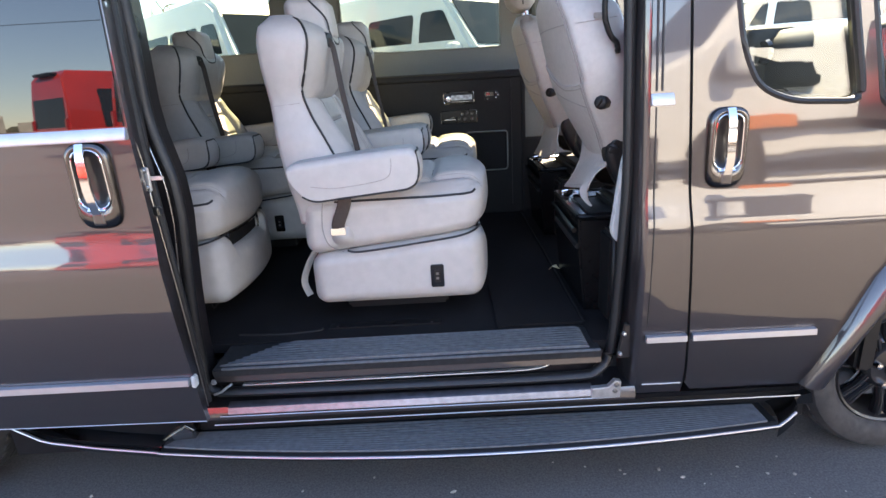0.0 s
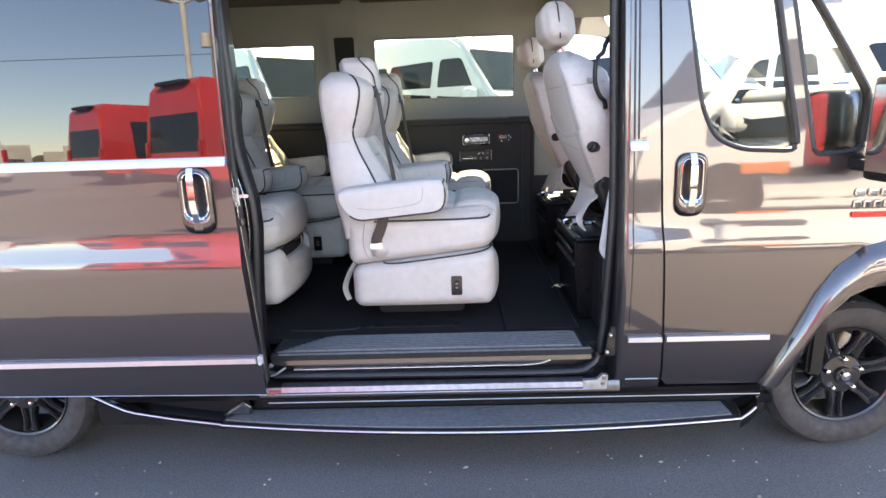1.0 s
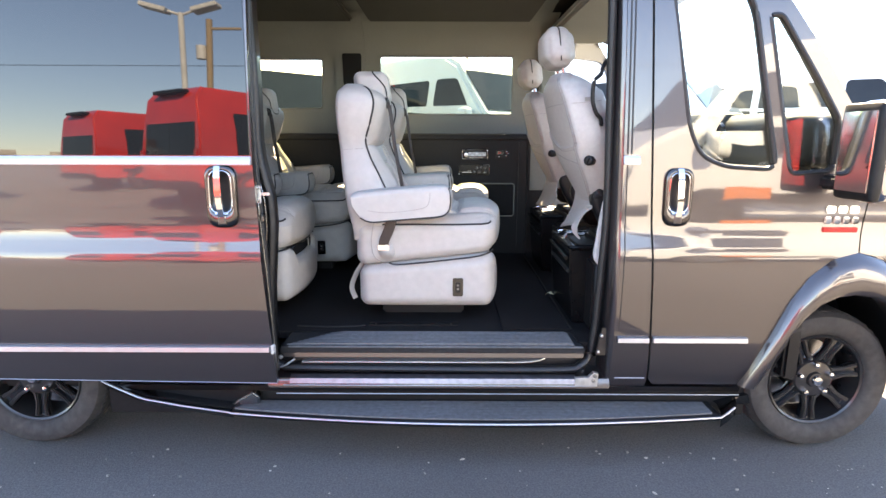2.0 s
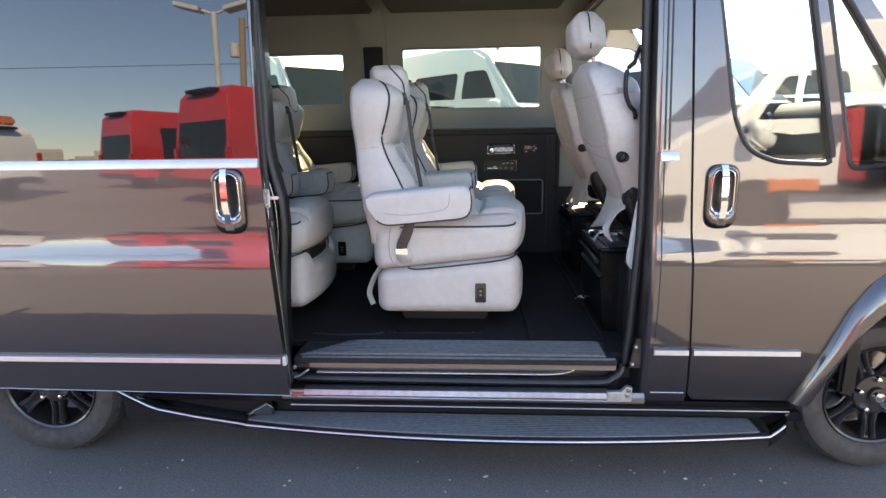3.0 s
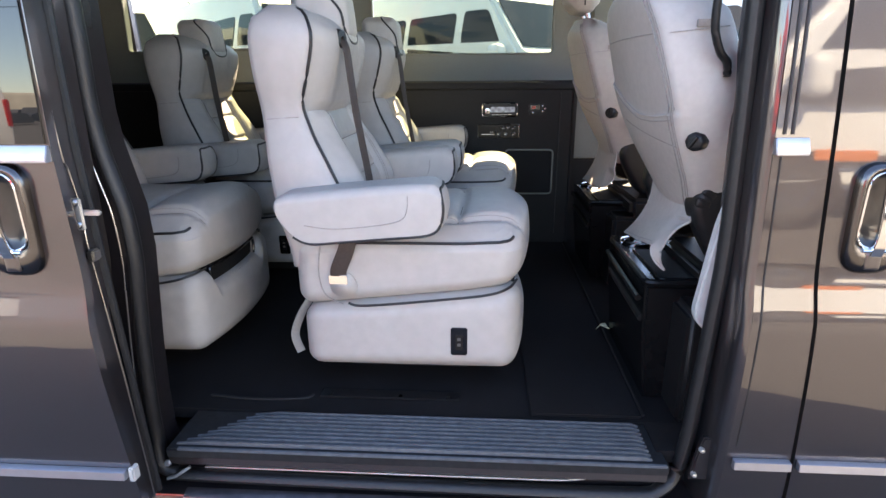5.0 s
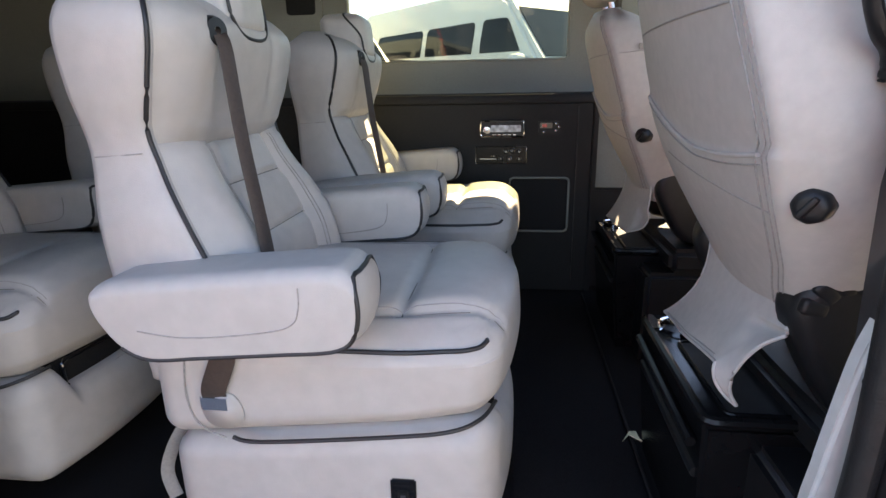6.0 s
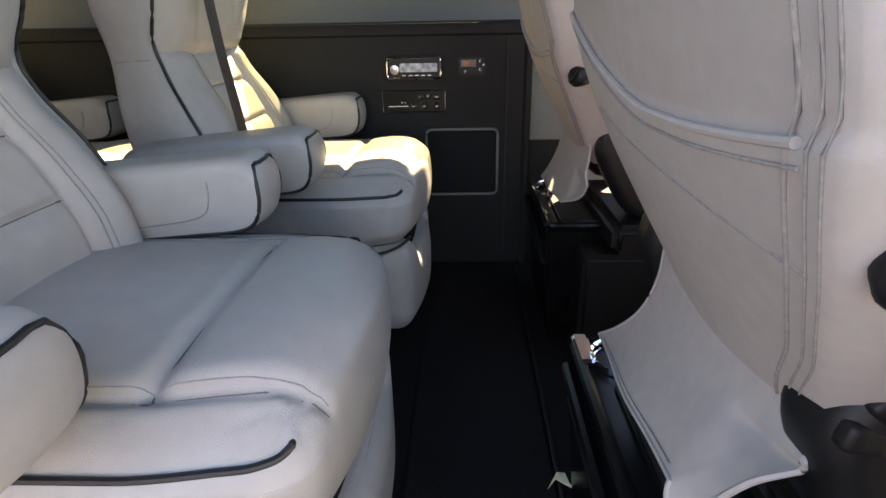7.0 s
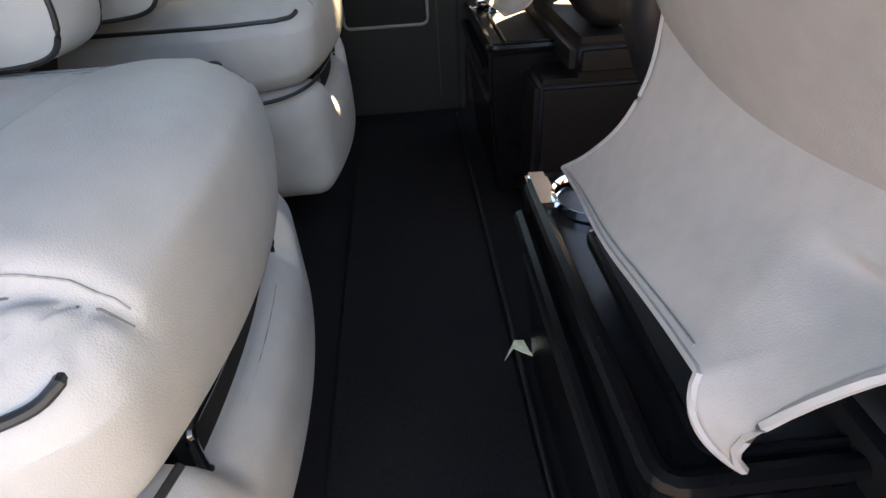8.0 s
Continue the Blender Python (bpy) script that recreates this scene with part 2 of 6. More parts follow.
def smooth_line(pts, n=6, closed=False):
    """A Catmull-Rom line through the points."""
    p = [Vector(q) for q in pts]
    out = []
    m = len(p)
    for i in range(m if closed else m - 1):
        if closed:
            a, b, c, d = p[i - 1], p[i], p[(i + 1) % m], p[(i + 2) % m]
        else:
            a, b, c, d = p[max(i - 1, 0)], p[i], p[i + 1], p[min(i + 2, m - 1)]
        for k in range(n):
            t = k / n
            out.append(0.5 * (2 * b + (c - a) * t + (2 * a - 5 * b + 4 * c - d) * t * t + (3 * b - a - 3 * c + d) * t ** 3))
    if not closed:
        out.append(p[-1])
    return out


def tube(pts, r=0.004, sides=8, closed=False, bm=None, flat=None):
    """A round cord along the points, or a flat band with flat = (width direction, half width, half thickness)."""
    b = bmesh.new()
    p = [Vector(q) for q in pts]
    rings = []
    for i, q in enumerate(p):
        if closed:
            d = p[(i + 1) % len(p)] - p[i - 1]
        else:
            d = p[min(i + 1, len(p) - 1)] - p[max(i - 1, 0)]
        d.normalize()
        if flat:
            u = Vector(flat[0])
            u = (u - d * u.dot(d)).normalized()
            w = d.cross(u)
            ring = [q + u * flat[1] * sx + w * flat[2] * sy for sx, sy in ((1, .6), (.94, 1), (-.94, 1), (-1, .6), (-1, -.6), (-.94, -1), (.94, -1), (1, -.6))]
        else:
            u = d.orthogonal() if abs(d.z) > 0.95 else d.cross(Vector((0, 0, 1)))
            u.normalize()
            w = d.cross(u)
            ring = [q + (u * math.cos(a) + w * math.sin(a)) * r for a in (2 * math.pi * k / sides for k in range(sides))]
        rings.append([b.verts.new(v) for v in ring])
    m = len(rings[0])
    for i in range(len(rings) if closed else len(rings) - 1):
        a, c = rings[i], rings[(i + 1) % len(rings)]
        for k in range(m):
            b.faces.new((a[k], a[(k + 1) % m], c[(k + 1) % m], c[k]))
    if not closed:
        b.faces.new(rings[0][::-1])
        b.faces.new(rings[-1])
    return join(bm, b)


def softbox(x0, x1, y0, y1, z0, z1, r=0.03, puff=0.0, n=8, bend=None, bm=None, squash=(1, 1, 1)):
    """A cushion: a box with round edges whose sides swell by puff; bend moves each finished vertex."""
    b = bmesh.new()
    bmesh.ops.create_cube(b, size=2)
    bmesh.ops.subdivide_edges(b, edges=list(b.edges), cuts=n, use_grid_fill=True)
    h = Vector(((x1 - x0) / 2, (y1 - y0) / 2, (z1 - z0) / 2))
    c = Vector(((x1 + x0) / 2, (y1 + y0) / 2, (z1 + z0) / 2))
    rr = min(r, h.x * 0.98, h.y * 0.98, h.z * 0.98)
    for v in b.verts:
        u = v.co.copy()
        w = Vector([math.copysign(abs(a) ** 0.75, a) for a in u])
        q = Vector((w.x * h.x, w.y * h.y, w.z * h.z))
        core = Vector([max(-(h[i] - rr), min(h[i] - rr, q[i])) for i in range(3)])
        d = q - core
        if d.length > 1e-9:
            q = core + d.normalized() * rr
        if puff:
            for i in range(3):
                if abs(abs(u[i]) - 1) < 1e-6:
                    j, k = (i + 1) % 3, (i + 2) % 3
                    q[i] += math.copysign(puff * squash[i] * (1 - u[j] ** 2) * (1 - u[k] ** 2), u[i])
        q += c
        v.co = Vector(bend(q)) if bend else q
    return join(bm, b)


def lathe(profile, n=32, m=None, bm=None):
    """A profile of (radius, along) points turned about the y axis."""
    b = bmesh.new()
    rings = []
    for r, s in profile:
        rings.append([b.verts.new((r * math.cos(2 * math.pi * k / n), s, r * math.sin(2 * math.pi * k / n))) for k in range(n)])
    for a, c in zip(rings, rings[1:]):
        for k in range(n):
            b.faces.new((a[k], a[(k + 1) % n], c[(k + 1) % n], c[k]))
    if m is not None:
        moved(b, m)
    return join(bm, b)


def ease(pts, z):
    """Smooth value at z through (z, value) pairs, without overshoot."""
    if z <= pts[0][0]:
        return pts[0][1]
    for i in range(len(pts) - 1):
        (a, va), (b, vb) = pts[i], pts[i + 1]
        if z <= b:
            def slope(k):
                if k <= 0 or k >= len(pts) - 1:
                    return 0.0 if k <= 0 else (pts[-1][1] - pts[-2][1]) / (pts[-1][0] - pts[-2][0])
                s0 = (pts[k][1] - pts[k - 1][1]) / (pts[k][0] - pts[k - 1][0])
                s1 = (pts[k + 1][1] - pts[k][1]) / (pts[k + 1][0] - pts[k][0])
                return 0.0 if s0 * s1 <= 0 else 2 * s0 * s1 / (s0 + s1)
            t, hgt = (z - a) / (b - a), b - a
            return (2 * t ** 3 - 3 * t * t + 1) * va + (t ** 3 - 2 * t * t + t) * hgt * slope(i) + (3 * t * t - 2 * t ** 3) * vb + (t ** 3 - t * t) * hgt * slope(i + 1)
    return pts[-1][1]


SIDE = [(0.28, 0.06), (0.34, 0.022), (0.42, 0.002), (0.60, -0.014), (0.80, -0.021), (0.865, -0.0205), (0.90, -0.0145), (0.945, -0.0045), (0.99, -0.0005),
        (1.20, 0.002), (1.45, 0.008), (1.75, 0.018), (2.00, 0.05), (2.18, 0.10), (2.30, 0.18), (2.36, 0.30), (2.38, 0.45)]


def skin(outline, holes=(), off=0.0, thick=0.03, step=0.03, prof=SIDE, flip=None, bm=None):
    """A body panel: an (x, z) outline with holes, bowed to the side's profile, with folded edges thick metres deep."""
    b = bmesh.new()
    for loop in (outline, *holes):
        vs = [b.verts.new((x, 0, z)) for x, z in loop]
        for i in range(len(vs)):
            b.edges.new((vs[i], vs[(i + 1) % len(vs)]))
    bmesh.ops.triangle_fill(b, use_beauty=True, use_dissolve=False, edges=list(b.edges))
    zs = [z for _, z in outline]
    z = math.ceil(min(zs) / step) * step
    while z < max(zs):
        bmesh.ops.bisect_plane(b, geom=list(b.verts) + list(b.edges) + list(b.faces), plane_co=(0, 0, z), plane_no=(0, 0, 1))
        z += step
    bmesh.ops.recalc_face_normals(b, faces=b.faces)
    if thick:
        r = bmesh.ops.extrude_face_region(b, geom=list(b.faces))
        for v in (g for g in r["geom"] if isinstance(g, bmesh.types.BMVert)):
            v.co.y += thick
    for v in b.verts:
        y = v.co.y + off + ease(prof, v.co.z)
        v.co.y = y if flip is None else flip - y
    return join(bm, b)


def rounded(poly, r=0.03, n=4):
    """An (x, z) outline with its corners rounded."""
    out = []
    m = len(poly)
    for i in range(m):
        p, a, c = Vector(poly[i]), Vector(poly[i - 1]), Vector(poly[(i + 1) % m])
        ra = min(r, (a - p).length * 0.45, (c - p).length * 0.45)
        s, e = p + (a - p).normalized() * ra, p + (c - p).normalized() * ra
        for k in range(n + 1):
            t = k / n
            out.append(tuple((1 - t) ** 2 * s + 2 * t * (1 - t) * p + t * t * e))
    return out


GROUND = 0.045
FLOOR = 0.50

# ---- ground ----
bm = bmesh.new()
bmesh.ops.create_grid(bm, x_segments=2, y_segments=2, size=1500)
for v in bm.verts:
    v.co.z = GROUND
whole("ground", bm, ASPHALT, "dark grey asphalt parking lot, worn and gritty", "asphalt", kind="structure")


# ---- the conversion van ----
BROAD = 1.2
WIDEN[:] = 1.0, BROAD
van = thing("conversion_van", (0, 0.9, GROUND), "dark granite metallic high roof van with side door slid open", "van")
OPEN_X0, OPEN_X1, OPEN_Z0, OPEN_Z1 = -0.70, 0.60, 0.335, 1.96
FAR_OUT = 1.72


def wheel(x, y, z, r, parent):
    """A tyre on a black rim with seven twin-ribbed spokes, facing -y."""
    w = thing("wheel", (0, 0, 0))
    w.parent = parent
    w.location = Vector((x, y, z)) - parent.location
    at = Matrix.Translation((x, y, z))
    tyre = [(r * 0.64, 0.02), (r * 0.66, -0.006), (r * 0.72, -0.018), (r * 0.84, -0.026), (r * 0.93, -0.020), (r * 0.975, -0.004),
            (r * 0.985, 0.012), (r, 0.02), (r, 0.045), (r * 0.98, 0.047), (r * 0.98, 0.053), (r, 0.055), (r, 0.085), (r * 0.98, 0.087), (r * 0.98, 0.093),
            (r, 0.095), (r, 0.125), (r * 0.985, 0.14), (r * 0.93, 0.17), (r * 0.8, 0.18), (r * 0.64, 0.16)]
    part("tyre", lathe(tyre, 48, at), TYRE, w, "dusty black tyre")
    bm = bmesh.new()
    for k in range(40):
        b = box(-0.012, 0.012, 0.0, 0.02, 0.963 * r, 0.992 * r, 0.002, 1)
        moved(b, at @ Matrix.Rotation(2 * math.pi * k / 40, 4, 'Y'))
        bm = join(bm, b)
    tagged(part("shoulder_lug", bm, TYRE, w), kind="stuff")
    lip = [(r * 0.655, 0.03), (r * 0.66, -0.002), (r * 0.64, -0.008), (r * 0.615, -0.004), (r * 0.60, 0.03), (r * 0.58, 0.10), (r * 0.2, 0.105), (0.01, 0.105)]
    part("rim", lathe(lip, 48, at), RIM, w, "gloss black alloy rim")
    for k in range(7):
        turn = at @ Matrix.Rotation(2 * math.pi * (k + 3.5) / 7, 4, 'Y')
        web = prism([(-0.034, r * 0.22), (0.034, r * 0.22), (0.022, r * 0.40), (0.030, r * 0.60), (0.046, r * 0.625), (-0.046, r * 0.625), (-0.030, r * 0.60), (-0.022, r * 0.40)], 0.012, 0.032, 0.004, 1)
        for v in web.verts:
            v.co.y += 0.012 * (1 - v.co.z / (r * 0.615))
        spoke = part("spoke", moved(web, turn), GLOSSY, w)
        for side in (-1, 1):
            rib = prism([(side * 0.012, r * 0.25), (side * 0.028, r * 0.25), (side * 0.021, r * 0.42), (side * 0.029, r * 0.605), (side * 0.013, r * 0.605), (side * 0.008, r * 0.42)], 0.0, 0.018, 0.004, 2)
            for v in rib.verts:
                v.co.y += 0.012 * (1 - v.co.z / (r * 0.615))
            part("spoke_rib", moved(rib, turn), RIM, spoke)
    hub = [(0.002, -0.012), (r * 0.10, -0.010), (r * 0.115, 0.0), (r * 0.25, 0.004), (r * 0.29, 0.016), (r * 0.29, 0.05)]
    part("hub", lathe(hub, 28, at), RIM, w)
    part("centre_cap", lathe([(0.001, -0.020), (r * 0.06, -0.019), (r * 0.075, -0.010)], 20, at), CHROME, w, "small chrome centre cap")
    for k in range(5):
        a = 2 * math.pi * (k + 0.3) / 5
        m = at @ Matrix.Translation((math.cos(a) * r * 0.215, 0, math.sin(a) * r * 0.215))
        part("lug_nut", lathe([(0.001, -0.014), (0.009, -0.012), (0.012, 0.0), (0.012, 0.01)], 10, m), CHROME, w)
    disc = [(r * 0.2, 0.07), (r * 0.5, 0.07), (r * 0.5, 0.085)]
    part("brake_disc", lathe(disc, 32, at), STEEL, w, "brushed steel brake disc")
    return w


FRONT_HUB, REAR_HUB, TYRE_R = (1.450, 0.075, 0.337), (-1.69, 0.075, 0.337), 0.29
wheel(*FRONT_HUB, TYRE_R, van)
wheel(*REAR_HUB, TYRE_R, van)
for hx in (FRONT_HUB[0], REAR_HUB[0]):
    part("wheel", lathe([(0.02, -0.09), (TYRE_R * 0.9, -0.09), (TYRE_R, -0.06), (TYRE_R, 0.06), (TYRE_R * 0.9, 0.09), (0.02, 0.09)], 32,
                        Matrix.Translation((hx, FAR_OUT - 0.16, 0.335))), TYRE, van)

# outer skin: pillar, rear quarter, front fender, roof, far side
ARCH = [(1.10, 0.345), (1.14, 0.45), (1.185, 0.56), (1.240, 0.70), (1.298, 0.79), (1.372, 0.855), (1.462, 0.88)]
ARCH_IN = [(1.155, 0.345), (1.190, 0.45), (1.234, 0.55), (1.280, 0.63), (1.332, 0.685), (1.392, 0.715), (1.462, 0.725)]
GAP = lambda z: 0.748 - (z - 0.345) * 0.058
part("b_pillar", skin([(OPEN_X1, 0.335), (GAP(0.335) - 0.004, 0.335), (GAP(0.7) - 0.004, 0.7), (GAP(1.2) - 0.004, 1.2), (GAP(2.0) - 0.004, 2.0), (OPEN_X1 - 0.03, 2.0),
                       (OPEN_X1 - 0.012, 1.5), (OPEN_X1, 1.0)], thick=0.03), PAINT, van)
part("roof_side", skin([(-2.45, 1.965), (OPEN_X0, 1.965), (OPEN_X1 - 0.03, 2.004), (0.98, 2.004), (0.80, 2.36), (-2.45, 2.36)], thick=0.03), PAINT, van)
part("rear_quarter", skin([(-2.45, 0.42), (-2.05, 0.42), (-2.0, 0.56), (-1.88, 0.68), (-1.69, 0.72), (-1.50, 0.68), (-1.38, 0.56), (-1.33, 0.38),
                           (OPEN_X0 - 0.02, 0.335), (OPEN_X0 - 0.02, 1.96), (-2.45, 1.96)], thick=0.03), PAINT, van)
part("rocker_panel", skin([(-1.32, 0.29), (1.14, 0.29), (1.12, 0.33), (-1.32, 0.33)], thick=0.06, step=0.01), PAINT, van)
part("front_fender", skin([(1.467, 0.88), (1.552, 0.860), (1.628, 0.79), (1.686, 0.70), (1.74, 0.56), (1.80, 0.345), (2.15, 0.345), (2.25, 0.6), (2.22, 0.85), (2.05, 1.02),
                           (1.70, 1.14), (1.505, 1.24)], thick=0.03), PAINT, van)
RIGHT_ARCH = [(2.924 - x, z) for x, z in ARCH_IN][::-1]
flare = bmesh.new()
loops = []
for (xo, zo), (xi, zi) in zip(ARCH + [(2.924 - x, z) for x, z in ARCH[-2::-1]], ARCH_IN + RIGHT_ARCH[1:]):
    y = ease(SIDE, zo)
    row = []
    for t, d in ((0.0, -0.001), (0.10, -0.018), (0.30, -0.034), (0.65, -0.042), (0.93, -0.036), (1.0, -0.022), (1.0, 0.05)):
        row.append(flare.verts.new((xo + (xi - xo) * t, y + d, zo + (zi - zo) * t)))
    loops.append(row)
for a, c in zip(loops, loops[1:]):
    for k in range(len(a) - 1):
        flare.faces.new((a[k], a[k + 1], c[k + 1], c[k]))
part("wheel_arch_flare", flare, PAINT, van, "painted flare round the front wheel", sharp=80)
for hx in FRONT_HUB[0], REAR_HUB[0]:
    liner = [(0.40, 0.05), (0.40, 0.42), (0.05, 0.42)]
    arch = lathe(liner, 40, Matrix.Translation((hx, 0, 0.345)))
    bmesh.ops.bisect_plane(arch, geom=list(arch.verts) + list(arch.edges) + list(arch.faces), plane_co=(0, 0, 0.30), plane_no=(0, 0, 1), clear_inner=True)
    part("wheel_arch_liner", arch, PLASTIC, van)
# roof and far side
roof = bmesh.new()
rows = []
for x in (-2.45, -1.5, -0.5, 0.4, 0.80):
    rows.append([roof.verts.new((x, y, z)) for y, z in ((0.30, 2.36), (0.45, 2.385), (0.86, 2.40), (FAR_OUT - 0.45, 2.385), (FAR_OUT - 0.30, 2.36))])
for a, c in zip(rows, rows[1:]):
    for k in range(4):
        roof.faces.new((a[k], a[k + 1], c[k + 1], c[k]))
part("roof", roof, PAINT, van)
FAR_WINDOWS = [[(-0.475, 1.438), (0.418, 1.438), (0.418, 1.815), (-0.475, 1.815)], [(-1.75, 1.462), (-0.870, 1.478), (-0.858, 1.795), (-1.75, 1.795)]]
FAR_OUTER = [[(-0.50, 1.38), (0.50, 1.38), (0.50, 1.93), (-0.50, 1.93)], [(-1.80, 1.38), (-0.76, 1.38), (-0.76, 1.93), (-1.80, 1.93)]]
CAB_OPENING = [(0.60, 1.20), (1.34, 1.16), (1.05, 1.80), (0.62, 1.84)]
part("far_side", skin([(-2.45, 0.33), (1.17, 0.33), (1.25, 0.62), (1.5, 0.75), (1.75, 0.62), (1.83, 0.33), (2.2, 0.4), (2.2, 0.85), (1.70, 1.14), (1.40, 1.38), (1.02, 1.90), (0.80, 2.36),
                       (-2.45, 2.36)], [rounded(FAR_OUTER[0], 0.03), rounded(FAR_OUTER[1], 0.03), rounded(CAB_OPENING, 0.05)], flip=FAR_OUT), PAINT, van)
part("rear_wall", box(-2.48, -2.44, 0.06, FAR_OUT - 0.06, 0.35, 2.34, 0.01), PAINT, van)
hood = bmesh.new()
rows = []
for x, z in ((1.42, 1.27), (1.70, 1.15), (2.05, 1.02), (2.22, 0.85), (2.25, 0.5), (2.20, 0.33)):
    rows.append([hood.verts.new((x, y, z + dz)) for y, dz in ((0.012, 0.0), (0.18, 0.035), (0.86, 0.06), (FAR_OUT - 0.18, 0.035), (FAR_OUT - 0.012, 0.0))])
for a, c in zip(rows, rows[1:]):
    for k in range(4):
        hood.faces.new((a[k], a[k + 1], c[k + 1], c[k]))
part("hood", hood, PAINT, van)
ws = bmesh.new()
rows = []
for x, z, inn in ((1.46, 1.32, 0.03), (1.24, 1.61, 0.05), (1.02, 1.90, 0.09)):
    rows.append([ws.verts.new((x + dx, y, z)) for y, dx in ((inn, 0.0), (0.25, 0.14), (0.86, 0.22), (FAR_OUT - 0.25, 0.14), (FAR_OUT - inn, 0.0))])
for a, c in zip(rows, rows[1:]):
    for k in range(4):
        ws.faces.new((a[k], a[k + 1], c[k + 1], c[k]))
glass = part("windscreen", ws, CAB_GLASS, van)
glass.visible_shadow = False
part("roof_front", prism([(0.80, 2.38), (0.78, 2.30), (0.98, 1.93), (1.06, 1.90), (0.99, 2.06), (0.90, 2.26)], 0.10, FAR_OUT - 0.10, 0.01), PAINT, van)

# the door opening: jambs, seal, sill and step
jamb = bmesh.new()
loops = []
for z in [0.335 + 0.075 * k for k in range(23)]:
    lean = -0.03 * max(0, (z - 1.0)) / 1.0
    y = ease(SIDE, z)
    loops.append([jamb.verts.new((OPEN_X1 + lean + dx, y + dy, z)) for dx, dy in ((0.0, 0.0), (-0.010, 0.003), (-0.016, 0.012), (-0.018, 0.026), (-0.020, 0.036), (-0.022, 0.040), (-0.024, 0.055), (-0.024, 0.11))])
for a, c in zip(loops, loops[1:]):
    for k in range(7):
        jamb.faces.new((a[k], a[k + 1], c[k + 1], c[k]))
part("door_jamb", jamb, PAINT, van, sharp=60)
SEAL = [(-0.722, 1.87), (-0.719, 1.45), (-0.721, 1.35), (-0.722, 1.27), (-0.716, 1.20), (-0.702, 1.13), (-0.688, 1.06), (-0.685, 0.96), (-0.692, 0.88), (-0.706, 0.72), (-0.713, 0.58), (-0.713, 0.49)]
part("door_jamb", prism([(-0.84, 1.98), *SEAL, (-0.70, 0.40), (-0.84, 0.38)], 0.045, 0.125, 0.004), JAMB, van, "gloss dark painted jamb")
loop = SEAL + [(-0.702, 0.432), (-0.672, 0.410), (-0.60, 0.402), (0.0, 0.396), (OPEN_X1 - 0.18, 0.396), (OPEN_X1 - 0.105, 0.414), (OPEN_X1 - 0.068, 0.455), (OPEN_X1 - 0.054, 0.54), (OPEN_X1 - 0.047, 0.66), (OPEN_X1 - 0.038, 0.85), (OPEN_X1 - 0.034, 1.05),
               (OPEN_X1 - 0.050, 1.5), (OPEN_X1 - 0.07, 1.85), (OPEN_X1 - 0.14, 1.93), (0.0, 1.94), (OPEN_X0 + 0.05, 1.935)]
line = smooth_line([(x, 0.054 if z > 0.45 else 0.040, z) for x, z in loop], 5, True)
part("door_seal", tube(line, 0.0155, 10, True), RUBBER, van, "black rubber door seal")
part("seal_lip", tube([(p.x - 0.016 * (1 if p.x < -0.5 else 0), p.y - 0.018, p.z) for p in line[2:58]], 0.0018, 6), STEEL, van)
part("sill", prism([(0.0, 0.335), (0.0, 0.345), (0.010, 0.372), (0.05, 0.380), (0.14, 0.380), (0.14, 0.33)], OPEN_X0 - 0.02, OPEN_X1, 0.003, axis="x"), PAINT, van)
part("scuff_plate", prism([(-0.004, 0.356), (0.002, 0.374), (0.016, 0.3825), (0.022, 0.3825), (0.022, 0.379), (0.0, 0.352)], -0.635, OPEN_X1 - 0.13, 0.001, axis="x"), SILL, van, "satin metal sill plate")
part("sill_line", tube([(-0.66, -0.003, 0.349), (OPEN_X1 - 0.06, -0.003, 0.347)], 0.0018, 6), STRIP, van)
plate = prism([(OPEN_X1 - 0.135, 0.349), (OPEN_X1 - 0.050, 0.347), (OPEN_X1 - 0.048, 0.400), (OPEN_X1 - 0.066, 0.404), (OPEN_X1 - 0.085, 0.384), (OPEN_X1 - 0.135, 0.381)], -0.007, 0.012, 0.002)
part("sill_bracket", plate, ZINC, van, "zinc plated corner bracket")
for x, z in ((OPEN_X1 - 0.062, 0.392), (OPEN_X1 - 0.066, 0.372)):
    part("bracket_bolt", lathe([(0.001, -0.006), (0.007, -0.005), (0.009, 0.002)], 10, Matrix.Translation((x, -0.006, z))), STEEL, van)
part("step_riser", box(OPEN_X0 + 0.01, OPEN_X1 - 0.08, 0.060, 0.13, 0.378, FLOOR - 0.035, 0.003), JAMB, van)
part("step_nose", prism([(0.020, 0.452), (0.022, 0.470), (0.10, 0.470), (0.10, 0.440), (0.05, 0.440)], OPEN_X0 + 0.03, OPEN_X1 - 0.10, 0.003, axis="x"), PAINT, van)
part("slide_rail", tube(smooth_line([(-0.60, 0.052, 0.418), (0.1, 0.052, 0.418), (0.30, 0.054, 0.420), (0.37, 0.07, 0.432), (0.41, 0.09, 0.445)], 6), flat=((0, 1, 0), 0.006, 0.002)), ZINC, van, "thin bright slide rail")
tread = box(OPEN_X0 + 0.03, OPEN_X1 - 0.10, 0.016, 0.1505, FLOOR - 0.03, FLOOR - 0.004, 0.004)
plate = part("tread_plate", tread, MAT_RUBBER, van, "ribbed rubber entry tread")
for k in range(9):
    y = 0.034 + k * 0.0130
    x0 = OPEN_X0 + 0.05 + 0.018 * k
    part("tread_rib", tube([(x0, y, FLOOR - 0.006), (x0 + 0.06, y, FLOOR + 0.001), (OPEN_X1 - 0.15, y, FLOOR + 0.001), (OPEN_X1 - 0.135, y, FLOOR - 0.005)], flat=((0, 1, 0), 0.0025, 0.0050)), RIB, plate)
